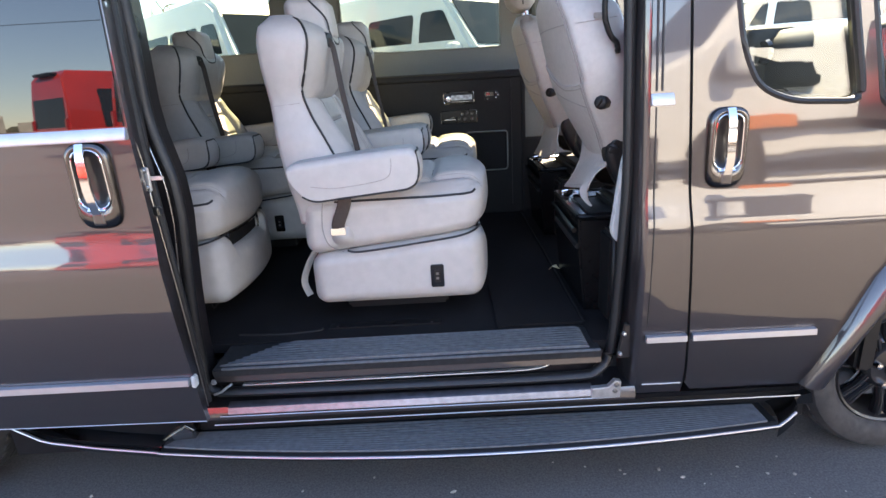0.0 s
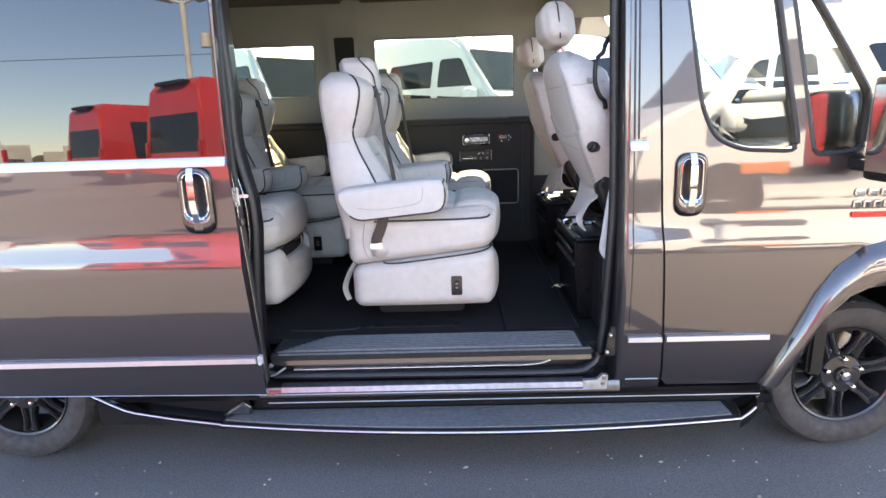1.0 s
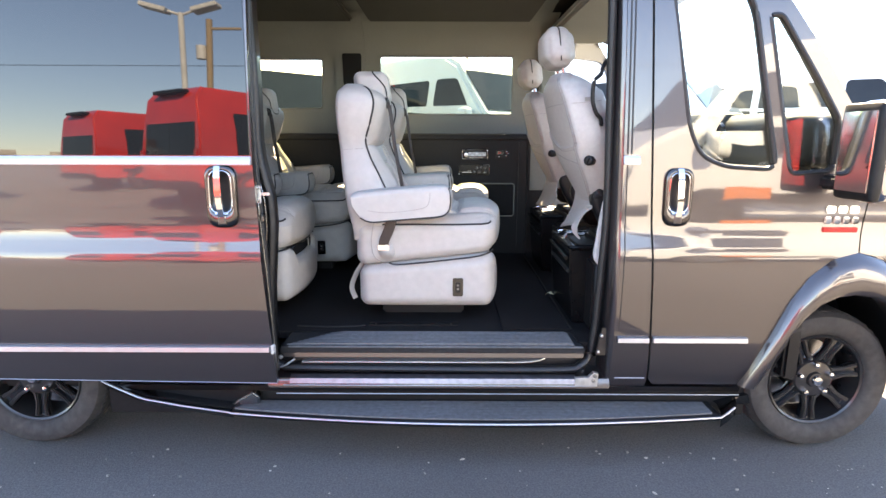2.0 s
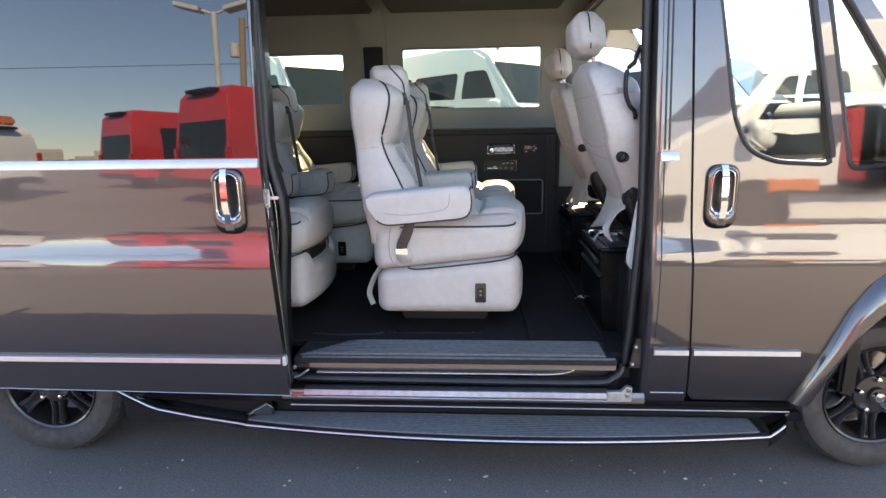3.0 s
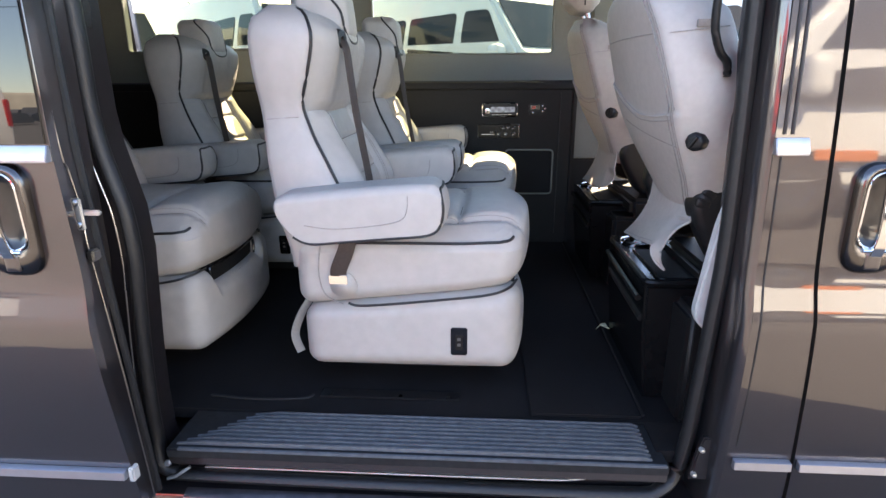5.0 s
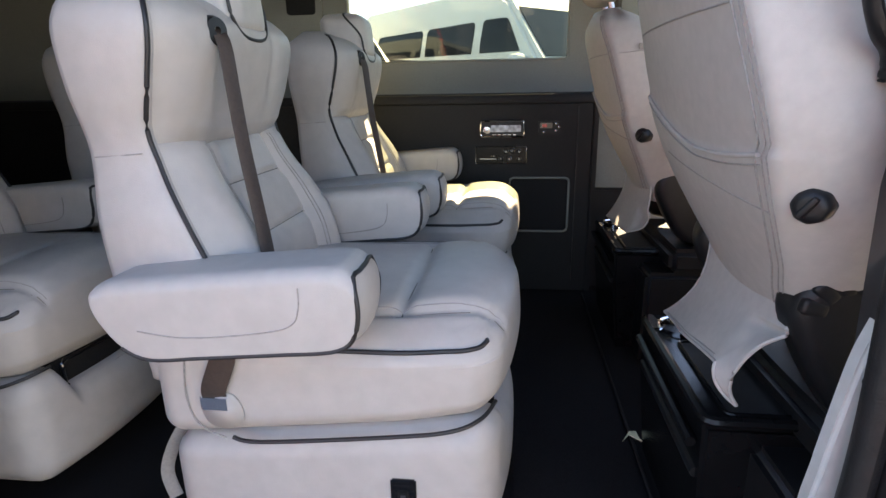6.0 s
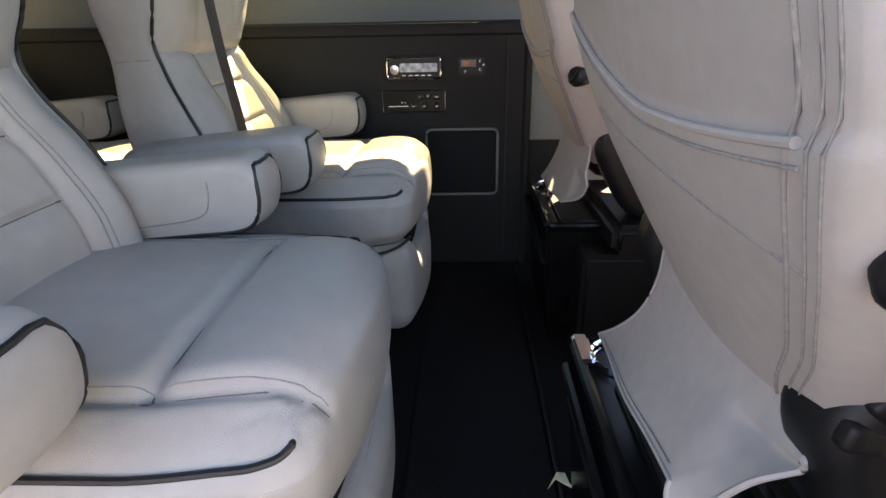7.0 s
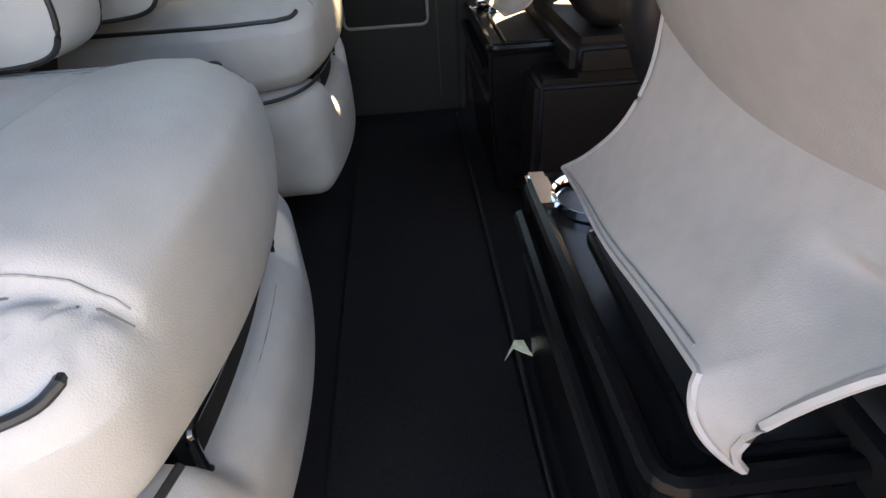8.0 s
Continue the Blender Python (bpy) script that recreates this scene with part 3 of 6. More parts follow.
part("tread_lip", box(OPEN_X0 + 0.06, OPEN_X1 - 0.105, 0.014, 0.024, FLOOR - 0.007, FLOOR - 0.001, 0.002), RIB, plate)
part("door_check", prism([(0.546, 0.462), (0.590, 0.462), (0.590, 0.572), (0.566, 0.572), (0.556, 0.53)], 0.020, 0.034, 0.003), JAMB, van, "dark hinge plate")
for x, z in ((0.564, 0.543), (0.554, 0.478)):
    part("jamb_bolt", lathe([(0.001, -0.007), (0.005, -0.006), (0.007, 0.002)], 10, Matrix.Translation((x, 0.020, z))), ZINC, van)
part("door_striker", tube([(-0.672, 0.012, 0.416), (-0.65, 0.012, 0.424), (-0.618, 0.02, 0.444)], 0.004), ZINC, van, "small zinc striker")
part("striker_bolt", lathe([(0.001, -0.004), (0.007, -0.003), (0.009, 0.002)], 10, Matrix.Translation((-0.672, 0.02, 0.452))), ZINC, van)

# running board with its moulded ends
BOARD_Z = 0.238


def board_edge(x):
    """The board's outer edge: a shallow bow in plan."""
    return -0.082 + 0.072 * ((x - 0.15) / 0.97) ** 2


def lofted(rows, mat, name, label, ends=True, sharp=50):
    b = bmesh.new()
    vs = [[b.verts.new(p) for p in row] for row in rows]
    for p, q in zip(vs, vs[1:]):
        for k in range(len(p) - 1):
            b.faces.new((p[k], p[k + 1], q[k + 1], q[k]))
    if ends:
        b.faces.new(vs[0])
        b.faces.new(vs[-1][::-1])
    return part(name, b, mat, van, label, sharp=sharp)


xs = [-0.87 + 1.90 * k / 24 for k in range(25)]
lofted([[(x, 0.09, BOARD_Z - 0.05), (x, board_edge(x) + 0.03, BOARD_Z - 0.04), (x, board_edge(x) + 0.003, BOARD_Z - 0.022), (x, board_edge(x), BOARD_Z - 0.006), (x, board_edge(x) + 0.010, BOARD_Z),
         (x, 0.07, BOARD_Z), (x, 0.09, BOARD_Z + 0.01)] for x in xs], PLASTIC, "running_board", "black running board with silver lip")
board = lofted([[(x, 0.066, BOARD_Z), (x, 0.066, BOARD_Z + 0.001), (x, board_edge(x) + 0.012, BOARD_Z + 0.001), (x, board_edge(x) + 0.012, BOARD_Z)] for x in xs], PLASTIC, "tread_sheet", "ribbed rubber tread sheet")
for k in range(12):
    rib = []
    for x in [-0.86 + 0.05 * k / 11 + (1.86 - 0.05 * k / 11) * j / 24 for j in range(25)]:
        e = board_edge(x) + 0.016
        rib.append((x, e + (0.060 - e) * k / 11, BOARD_Z + 0.003))
    part("tread_rib", tube(rib, flat=((0, 1, 0), 0.0029, 0.0040)), RIB, board)
lofted([[(x, 0.09, z - 0.06), (x, yo + 0.01, z - 0.035), (x, yo, z - 0.012), (x, yo + 0.012, z), (x, yo + 0.05, z - 0.016), (x, 0.085, z - 0.010), (x, 0.09, z + 0.02)] for x, yo, z in
        ((-1.41, 0.062, 0.332), (-1.32, 0.034, 0.314), (-1.235, 0.010, 0.298), (-1.20, 0.006, 0.290), (-1.05, 0.002, 0.264), (-0.872, -0.001, 0.239))], GLOSSY, "board_end", "moulded black board end")
lofted([[(x0, board_edge(1.03) + d, z - 0.05), (x0, board_edge(1.03) + d - 0.002, z - 0.008), (x0 + 0.012, board_edge(1.03) + d + 0.03, z), (x1, 0.05, z + 0.006), (x1, 0.09, z)] for x0, x1, d, z in
        ((1.03, 1.05, 0.0, 0.239), (1.06, 1.10, 0.008, 0.255), (1.09, 1.145, 0.02, 0.272), (1.105, 1.175, 0.035, 0.278), (1.11, 1.185, 0.05, 0.24))], SURROUND, "board_end", "moulded black board end", False)
part("board_cap", prism([(-0.890, 0.240), (-0.775, 0.244), (-0.770, 0.275), (-0.800, 0.296), (-0.850, 0.268)], 0.030, 0.074, 0.006, 3), CUP, van)
part("board_lip", tube([(-1.41, 0.060, 0.326), (-1.32, 0.032, 0.307), (-1.235, 0.008, 0.290), (-1.20, 0.004, 0.282), (-1.05, 0.0, 0.256), (-0.88, -0.003, 0.233)] + [(x, board_edge(x) - 0.002, BOARD_Z - 0.008) for x in xs] +
                       [(1.06, board_edge(1.03) + 0.006, 0.246), (1.09, board_edge(1.03) + 0.018, 0.262)], 0.0042), STRIP, van, "thin silver lip")
part("rocker_recess", box(-1.40, 1.18, 0.075, 0.10, 0.18, 0.31, 0.004), PLASTIC, van)
part("board_seam", tube([(-0.70, 0.028, 0.296), (1.12, 0.028, 0.296)], 0.0022), STRIP, van)


def door_handle(x, y, z0, z1, parent, w=0.044):
    """A chrome-ringed pull strap over a scooped cup, on a body-coloured plate facing -y."""
    ring = rounded([(x - w + 0.017, z0 + 0.052), (x + w - 0.017, z0 + 0.052), (x + w - 0.019, z1 - 0.017), (x - w + 0.019, z1 - 0.017)], 0.034, 6)
    base = rounded([(x - w + 0.004, z0), (x + w - 0.004, z0), (x + w - 0.002, z1), (x - w + 0.002, z1)], 0.042, 6)
    collar = bmesh.new()
    loops = [[collar.verts.new((b[0] + (i[0] - b[0]) * k, y + d, b[1] + (i[1] - b[1]) * k)) for b, i in zip(base, ring)] for k, d in ((0.0, 0.006), (0.0, -0.004), (0.12, -0.011), (0.45, -0.0155), (0.80, -0.0150), (1.0, -0.009))]
    for p, q in zip(loops, loops[1:]):
        for k in range(len(p)):
            collar.faces.new((p[k], p[(k + 1) % len(p)], q[(k + 1) % len(q)], q[k]))
    part("handle_surround", collar, SURROUND, parent, "dark chrome handle surround", sharp=180)
    part("handle_bezel", tube([(p[0], y - 0.012, p[1]) for p in ring], 0.0026, 8, True), CHROME, parent, "thin chrome bead")
    cup = bmesh.new()
    cx, cz = x, (z0 + 0.052 + z1 - 0.017) / 2
    loops = [[cup.verts.new((cx + (p[0] - cx) * k, y + d, cz + (p[1] - cz) * k)) for p in ring] for k, d in ((1.0, -0.010), (0.9, -0.003), (0.7, 0.000), (0.35, 0.001), (0.02, 0.0015))]
    for p, q in zip(loops, loops[1:]):
        for k in range(len(p)):
            cup.faces.new((p[k], p[(k + 1) % len(p)], q[(k + 1) % len(q)], q[k]))
    part("handle_cup", cup, JAMB, parent, "scooped dark recess", sharp=180)
    grip = tube(smooth_line([(x - 0.004, y - 0.014, z1 - 0.003), (x - 0.003, y - 0.025, z1 - 0.035), (x - 0.002, y - 0.029, (z0 + z1) / 2), (x, y - 0.025, z0 + 0.07), (x, y - 0.016, z0 + 0.040)], 6), flat=((1, 0, 0), 0.0108, 0.005))
    part("handle_grip", grip, CHROME, parent, "chrome pull strap")
    part("lock_plate", softbox(x - 0.015, x + 0.015, y - 0.018, y - 0.008, z0 + 0.010, z0 + 0.046, 0.005, 0.0, 4), PAINT, parent)
    part("lock_rim", tube([(x - 0.022, y - 0.014, z0 + 0.048), (x + 0.022, y - 0.014, z0 + 0.048)], 0.0048, 8), CHROME, parent)


# ---- sliding door, pushed back along the side ----
SD = -0.105
slider = thing("sliding_door", (0, 0, 0))
slider.parent = van
slider.location = Vector((-1.3, SD, 0.4)) - van.location
X1, X0 = -0.665, -2.05
door_out = [(X0, 0.42), (X1 + 0.015, 0.40), (X1 + 0.010, 0.55), (X1 - 0.014, 0.95), (X1 - 0.024, 1.2), (X1 - 0.022, 1.5), (X1 - 0.010, 1.92), (X0, 1.92)]
glass_hole = [(X0 + 0.06, 1.225), (X1 - 0.030, 1.225), (X1 - 0.026, 1.742), (X0 + 0.06, 1.742)]
part("door_skin", skin(door_out, [glass_hole], off=SD, thick=0.02), PAINT, slider)
flat_glass = [(1.20, ease(SIDE, 1.2) - 0.004), (1.80, ease(SIDE, 1.2) - 0.004 + 0.6 * math.tan(radians(1.7)))]
part("door_window", skin(glass_hole, off=SD - 0.001, thick=0.005, step=2.0, prof=flat_glass), PRIVACY, slider, "dark privacy glass", smooth=False)
part("belt_moulding", prism([(SD - 0.013, 1.193), (SD - 0.014, 1.198), (SD - 0.004, 1.222), (SD + 0.006, 1.222), (SD + 0.006, 1.193)], X0, X1 - 0.026, 0.0015, axis="x"), STRIP, slider, "satin silver strip under the window")
part("side_moulding", moved(prism([(-0.010, 0.532), (-0.016, 0.534), (-0.014, 0.551), (-0.008, 0.553), (0.0, 0.553), (0.0, 0.532)], X0, X1 + 0.002, 0.001, axis="x"), Matrix.Translation((0, SD - 0.012, 0))), STRIP, slider, "satin silver side moulding")
part("moulding_end", box(X1 + 0.004, X1 + 0.017, SD - 0.018, SD + 0.004, 0.522, 0.556, 0.003), DOOR_CARD, slider)
part("bottom_edge", tube([(X0, SD + ease(SIDE, 0.415) - 0.001, 0.421), (X1 + 0.014, SD + ease(SIDE, 0.40) - 0.001, 0.402)], 0.0012, 6), STRIP, slider)
part("door_core", skin([(X0 + 0.01, 0.43), (X1 - 0.004, 0.42), (X1 - 0.026, 0.95), (X1 - 0.036, 1.2), (X1 - 0.036, 1.5), (X1 - 0.026, 1.9), (X0 + 0.01, 1.9)], off=SD + 0.021, thick=0.06), JAMB, slider, "black door edge and inner trim")
part("edge_seal", tube(smooth_line([(X1 - 0.006, SD + 0.078, 0.42), (X1 - 0.026, SD + 0.076, 0.95), (X1 - 0.036, SD + 0.078, 1.2), (X1 - 0.036, SD + 0.082, 1.5), (X1 - 0.026, SD + 0.10, 1.9)], 6), 0.009), RUBBER, slider, "black rubber edge seal")
# the metal edge's highlight, modelled as a thin bright tube
part("edge_highlight", tube(smooth_line([(X1 + 0.002, SD + 0.052, 0.42), (X1 - 0.012, SD + 0.050, 0.75), (X1 - 0.022, SD + 0.046, 0.95), (X1 - 0.026, SD + 0.044, 1.04), (X1 - 0.030, SD + 0.052, 1.09), (X1 - 0.034, SD + 0.046, 1.17), (X1 - 0.034, SD + 0.036, 1.22), (X1 - 0.034, SD + 0.036, 1.5), (X1 - 0.026, SD + 0.05, 1.9)], 6), 0.0015, 6), STEEL, slider, "bright line drawn for the highlight along the door edge")
part("latch", box(X1 - 0.034, X1 - 0.010, SD + 0.026, SD + 0.033, 1.060, 1.122, 0.003), ZINC, slider, "bare steel door latch")
part("latch_arm", box(X1 - 0.022, X1 + 0.018, SD + 0.032, SD + 0.044, 1.087, 1.097, 0.003), ZINC, slider)
for z in (1.070, 1.113):
    part("latch_bolt", lathe([(0.001, -0.005), (0.006, -0.004), (0.008, 0.0)], 10, Matrix.Translation((X1 - 0.022, SD + 0.026, z))), STEEL, slider)
part("latch_guide", box(X1 - 0.024, X1 - 0.008, SD + 0.03, SD + 0.055, 0.995, 1.018, 0.004), STEEL, slider)
door_handle(-0.797, SD - 0.002, 0.980, 1.192, slider, 0.056)

# ---- front door ----
fdoor = thing("front_door", (0, 0, 0))
fdoor.parent = van
fdoor.location = Vector((1.1, 0, 0.4)) - van.location
outline = [(GAP(0.345) + 0.004 + 0.02, 0.345), (1.125, 0.345)] + ARCH[1:] + [(1.50, 1.24), (1.41, 1.36), (1.26, 1.585), (1.085, 1.81), (0.99, 1.93), (0.95, 1.965), (GAP(1.95) + 0.004, 1.965), (GAP(1.2) + 0.004, 1.2), (GAP(0.7) + 0.004, 0.7), (GAP(0.37) + 0.004, 0.372)]
main_hole = rounded([(0.722, 1.84), (0.945, 1.84), (1.018, 1.722), (1.142, 1.176), (0.955, 1.186), (0.868, 1.225), (0.822, 1.32)], 0.045, 4)
quarter_hole = rounded([(1.068, 1.70), (1.192, 1.160), (1.345, 1.172), (1.350, 1.345), (1.262, 1.48), (1.11, 1.70)], 0.03, 4)
part("door_skin", skin(outline, [main_hole, quarter_hole], thick=0.03), PAINT, fdoor)
grow = lambda poly, d: [(x + d * (x - sum(p[0] for p in poly) / len(poly)), z + d * (z - sum(p[1] for p in poly) / len(poly))) for x, z in poly]
for hole, nm in ((main_hole, "door_window"), (quarter_hole, "quarter_window")):
    g = part(nm, skin(grow(hole, 0.03), off=0.014, thick=0.004, step=3.0, prof=[(1.0, 0.0), (1.84, 0.030)]), CAB_GLASS, fdoor, smooth=False)
    g.visible_shadow = False
    part("window_seal", tube([(x, ease(SIDE, z) + 0.006, z) for x, z in hole], 0.010, 8, True), RUBBER, fdoor)
part("door_pillar", skin([(1.030, 1.72), (1.062, 1.71), (1.188, 1.17), (1.146, 1.17)], off=0.010, thick=0.03), PLASTIC, fdoor)
part("side_moulding", moved(prism([(-0.010, 0.532), (-0.016, 0.534), (-0.014, 0.551), (-0.008, 0.553), (0.0, 0.553), (0.0, 0.532)], GAP(0.54) + 0.008, 1.098, 0.001, axis="x"), Matrix.Translation((0, -0.012, 0))), STRIP, fdoor, "satin silver side moulding")
door_handle(0.797, -0.002, 0.972, 1.182, fdoor, 0.053)
part("belt_trim", prism([(-0.012, 1.194), (-0.013, 1.199), (-0.003, 1.224), (0.006, 1.224), (0.006, 1.194)], 0.594, 0.652, 0.0015, axis="x"), STRIP, van, "short satin strip on the pillar")
for dx in (0.016, 0.030):
    part("pillar_groove", tube([(OPEN_X1 + dx - 0.03 * max(0, z - 1.0), ease(SIDE, z) + 0.0005, z) for z in (1.23, 1.35, 1.5, 1.65, 1.8, 1.95)], 0.0035), RUBBER, van)
    part("pillar_groove", tube([(OPEN_X1 + dx - 0.03 * max(0, z - 1.0), ease(SIDE, z) + 0.0005, z) for z in (0.36, 0.6, 0.8, 0.865, 0.90, 0.945, 1.0, 1.19)], 0.0025), RUBBER, van) if dx < 0.02 else None
part("door_gap", skin([(GAP(0.345) - 0.004, 0.345), (GAP(0.345) + 0.006, 0.345), (GAP(1.95) + 0.006, 1.95), (GAP(1.95) - 0.004, 1.95)], off=0.012, thick=0.01), RUBBER, van)
part("side_moulding", moved(prism([(-0.010, 0.532), (-0.016, 0.534), (-0.014, 0.551), (-0.008, 0.553), (0.0, 0.553), (0.0, 0.532)], 0.612, GAP(0.54) - 0.008, 0.001, axis="x"), Matrix.Translation((0, -0.012, 0))), STRIP, van, "satin silver side moulding")
part("sill_seam", tube([(0.62, ease(SIDE, 0.376) - 0.001, 0.376), (0.735, ease(SIDE, 0.376) - 0.001, 0.376)], 0.0022), STRIP, van)
part("door_trim", skin([(0.78, 0.50), (1.12, 0.50), (1.30, 0.95), (1.36, 1.165), (1.142, 1.165), (0.94, 1.178), (0.86, 1.21), (0.80, 1.32), (0.76, 1.2)], off=0.055, thick=0.02), DOOR_CARD, fdoor)
badge = thing("model_badge", (0, 0, 0))
badge.parent = van
badge.location = Vector((1.35, 0, 1.0)) - van.location
bars = bmesh.new()
for k in range(3):
    bars = box(1.335 + 0.042 * k, 1.370 + 0.042 * k, -0.008, 0.003, 1.022, 1.048, 0.004, 2, bars)
part("badge_bar", bars, CHROME, badge, "chrome emblem bars")
bars = bmesh.new()
for k in range(4):
    bars = box(1.333 + 0.033 * k, 1.359 + 0.033 * k, -0.008, 0.003, 0.982, 1.010, 0.004, 2, bars)
part("badge_bar", bars, CHROME, badge, "chrome emblem bars")
part("badge_plate", box(1.328, 1.458, -0.007, 0.003, 0.952, 0.972, 0.003), RED_LENS, badge, "red emblem plate")
mirror = thing("side_mirror", (0, 0, 0))
mirror.parent = van
mirror.location = Vector((1.35, -0.1, 1.22)) - van.location
part("mirror_arm", box(1.30, 1.36, -0.13, 0.03, 1.11, 1.16, 0.012, 3), PLASTIC, mirror)
part("mirror_shell", softbox(1.312, 1.415, -0.242, -0.060, 1.088, 1.398, 0.045, 0.01), CHROME, mirror, "chrome mirror shell")
part("mirror_frame", softbox(1.300, 1.340, -0.244, -0.058, 1.086, 1.400, 0.018, 0.0, 6), PLASTIC, mirror, "black mirror frame")
part("mirror_glass", box(1.296, 1.302, -0.224, -0.078, 1.115, 1.372, 0.002), CHROME, mirror)

# ---- cabin lining ----
part("cabin_floor", box(-2.43, 1.30, 0.151, 1.60, FLOOR - 0.03, FLOOR, 0.0), CARPET, van, "black carpeted floor")
part("cabin_floor", box(OPEN_X1 - 0.115, 1.30, 0.06, 0.1505, FLOOR - 0.03, FLOOR, 0.0), CARPET, van)
part("floor_mat", box(0.205, 0.485, 0.16, 1.40, FLOOR + 0.0005, FLOOR + 0.008, 0.003), CARPET, van, "black carpet runner")
part("floor_edge", tube([(0.490, 0.17, FLOOR + 0.006), (0.500, 1.42, FLOOR + 0.006)], 0.004), PANEL, van)
part("floor_flap", tube(smooth_line([(-0.66, 0.20, FLOOR + 0.003), (-0.52, 0.19, FLOOR + 0.003), (-0.40, 0.20, FLOOR + 0.003), (-0.38, 0.215, FLOOR + 0.003)], 6), 0.004), PANEL, van)
part("floor_plate", box(-0.36, 0.02, 0.205, 0.24, FLOOR + 0.0005, FLOOR + 0.006, 0.002), PLASTIC, van)
for x in (-0.33, -0.14, -0.01):
    part("floor_bolt", lathe([(0.001, 0.0), (0.005, 0.0), (0.006, 0.004)], 8, Matrix.Translation((x, 0.215, FLOOR + 0.006)) @ Matrix.Rotation(radians(-90), 4, 'X')), STEEL, van)
# far wall: dark lower panel with a ledge, sloping grey trim up to the windows
part("wall_panel", box(-2.43, 0.515, 1.456, 1.50, FLOOR, 1.278, 0.006), PANEL, van, "charcoal vinyl wall panel")
part("wall_ledge", prism([(1.449, 1.274), (1.447, 1.291), (1.454, 1.306), (1.476, 1.312), (1.56, 1.314), (1.56, 1.266), (1.46, 1.266)], -2.43, 0.525, 0.004, axis="x"), PANEL, van, "padded ledge")
part("panel_seam", box(0.455, 0.459, 1.452, 1.457, 0.55, 1.258, 0.001), RUBBER, van)
part("pillar_trim", box(0.537, 0.690, 1.505, 1.560, 0.93, 1.310, 0.006), LINER, van, "pale grey lower pillar trim")
part("pillar_lining", box(0.590, 0.690, 1.500, 1.585, 1.312, 2.0, 0.01, 3), LINER, van, "grey fabric pillar lining")
part("pillar_base", box(0.537, 0.690, 1.500, 1.560, FLOOR, 0.928, 0.006), PANEL, van)
part("panel_side", box(0.515, 0.535, 1.452, 1.60, FLOOR, 1.285, 0.004), PANEL, van)
wall_prof = [(1.301, FAR_OUT - 1.475), (1.33, FAR_OUT - 1.505), (1.40, FAR_OUT - 1.545), (1.50, FAR_OUT - 1.56), (1.70, FAR_OUT - 1.568), (1.80, FAR_OUT - 1.565), (1.90, FAR_OUT - 1.54), (1.97, FAR_OUT - 1.49), (2.02, FAR_OUT - 1.40), (2.04, FAR_OUT - 1.30)]
win_in = [rounded(FAR_WINDOWS[0], 0.02, 3), rounded(FAR_WINDOWS[1], 0.02, 3)]
part("wall_trim", skin([(-2.43, 1.304), (0.60, 1.304), (0.67, 1.6), (0.67, 2.035), (-2.43, 2.035)], win_in, thick=-0.03, prof=wall_prof, flip=FAR_OUT), LINER, van, "grey fabric wall trim")
for k, hole in enumerate(FAR_WINDOWS):
    w = part("side_window", skin([(x, z) for x, z in grow(hole, 0.03)], off=0.035, thick=0.004, step=0.3, flip=FAR_OUT), FAR_GLASS, van)
    cen = [rounded(hole, 0.02, 3), rounded(grow(hole, 0.02), 0.03, 3)]
    part("window_reveal", tube([(x, FAR_OUT - ease(wall_prof, z) - 0.001, z) for x, z in cen[0]], 0.006, 6, True), LINER, van)
part("wall_pillar", skin([(-0.765, 1.306), (-0.575, 1.306), (-0.570, 2.02), (-0.770, 2.02)], thick=-0.02, off=0.022, prof=wall_prof, flip=FAR_OUT), LINER, van, "padded window pillar")
part("pillar_speaker", skin(rounded([(-0.718, 1.63), (-0.600, 1.63), (-0.595, 1.83), (-0.722, 1.83)], 0.015), thick=-0.012, off=0.030, prof=wall_prof, flip=FAR_OUT), MESH, van, "dark cloth speaker panel")
# headliner
head = bmesh.new()
rows = []
for x in (-2.43, -1.2, -0.2, 0.62):
    rows.append([head.verts.new((x, y, z)) for y, z in ((0.10, 1.96), (0.16, 2.02), (0.30, 2.06), (0.86, 2.075), (1.25, 2.06), (1.40, 2.03), (1.46, 1.985))])
for a, c in zip(rows, rows[1:]):
    for k in range(6):
        head.faces.new((a[k], a[k + 1], c[k + 1], c[k]))
part("headliner", head, LINER, van, "grey fabric headliner")
part("ceiling_panel", box(-2.2, -0.62, 0.30, 1.40, 1.995, 2.03, 0.012, 3), LINER_DARK, van, "dark raised ceiling panel")
part("ceiling_panel", box(-0.52, 0.50, 0.30, 1.40, 1.995, 2.03, 0.012, 3), LINER_DARK, van, "dark raised ceiling panel")
part("inner_side", box(-2.43, OPEN_X0 - 0.03, 0.09, 0.125, FLOOR, 2.0, 0.005), LINER, van)
trim = smooth_line([(0.572, 0.788, 0), (0.538, 0.830, 0), (0.543, 0.90, 0), (0.553, 0.983, 0), (0.562, 1.044, 0), (0.575, 1.091, 0), (0.581, 1.125, 0), (0.580, 1.20, 0), (0.570, 1.33, 0), (0.568, 1.38, 0)], 4)
part("inner_pillar", prism([(p.x, p.y) for p in trim] + [(0.690, 1.38), (0.690, 0.90), (0.665, 0.80)], 0.078, 0.100, 0.004, 3), DOOR_CARD, van, "pale pillar trim")
part("trim_clip", lathe([(0.001, -0.004), (0.008, -0.003), (0.010, 0.003)], 12, Matrix.Translation((0.574, 0.078, 1.020))), PLASTIC, van)
part("cab_header", box(0.60, 1.02, 0.12, 1.58, 1.90, 1.96, 0.02, 3), LINER, van)
part("rear_lining", box(-2.43, -2.40, 0.1, 1.55, FLOOR, 2.03, 0.0), LINER, van)
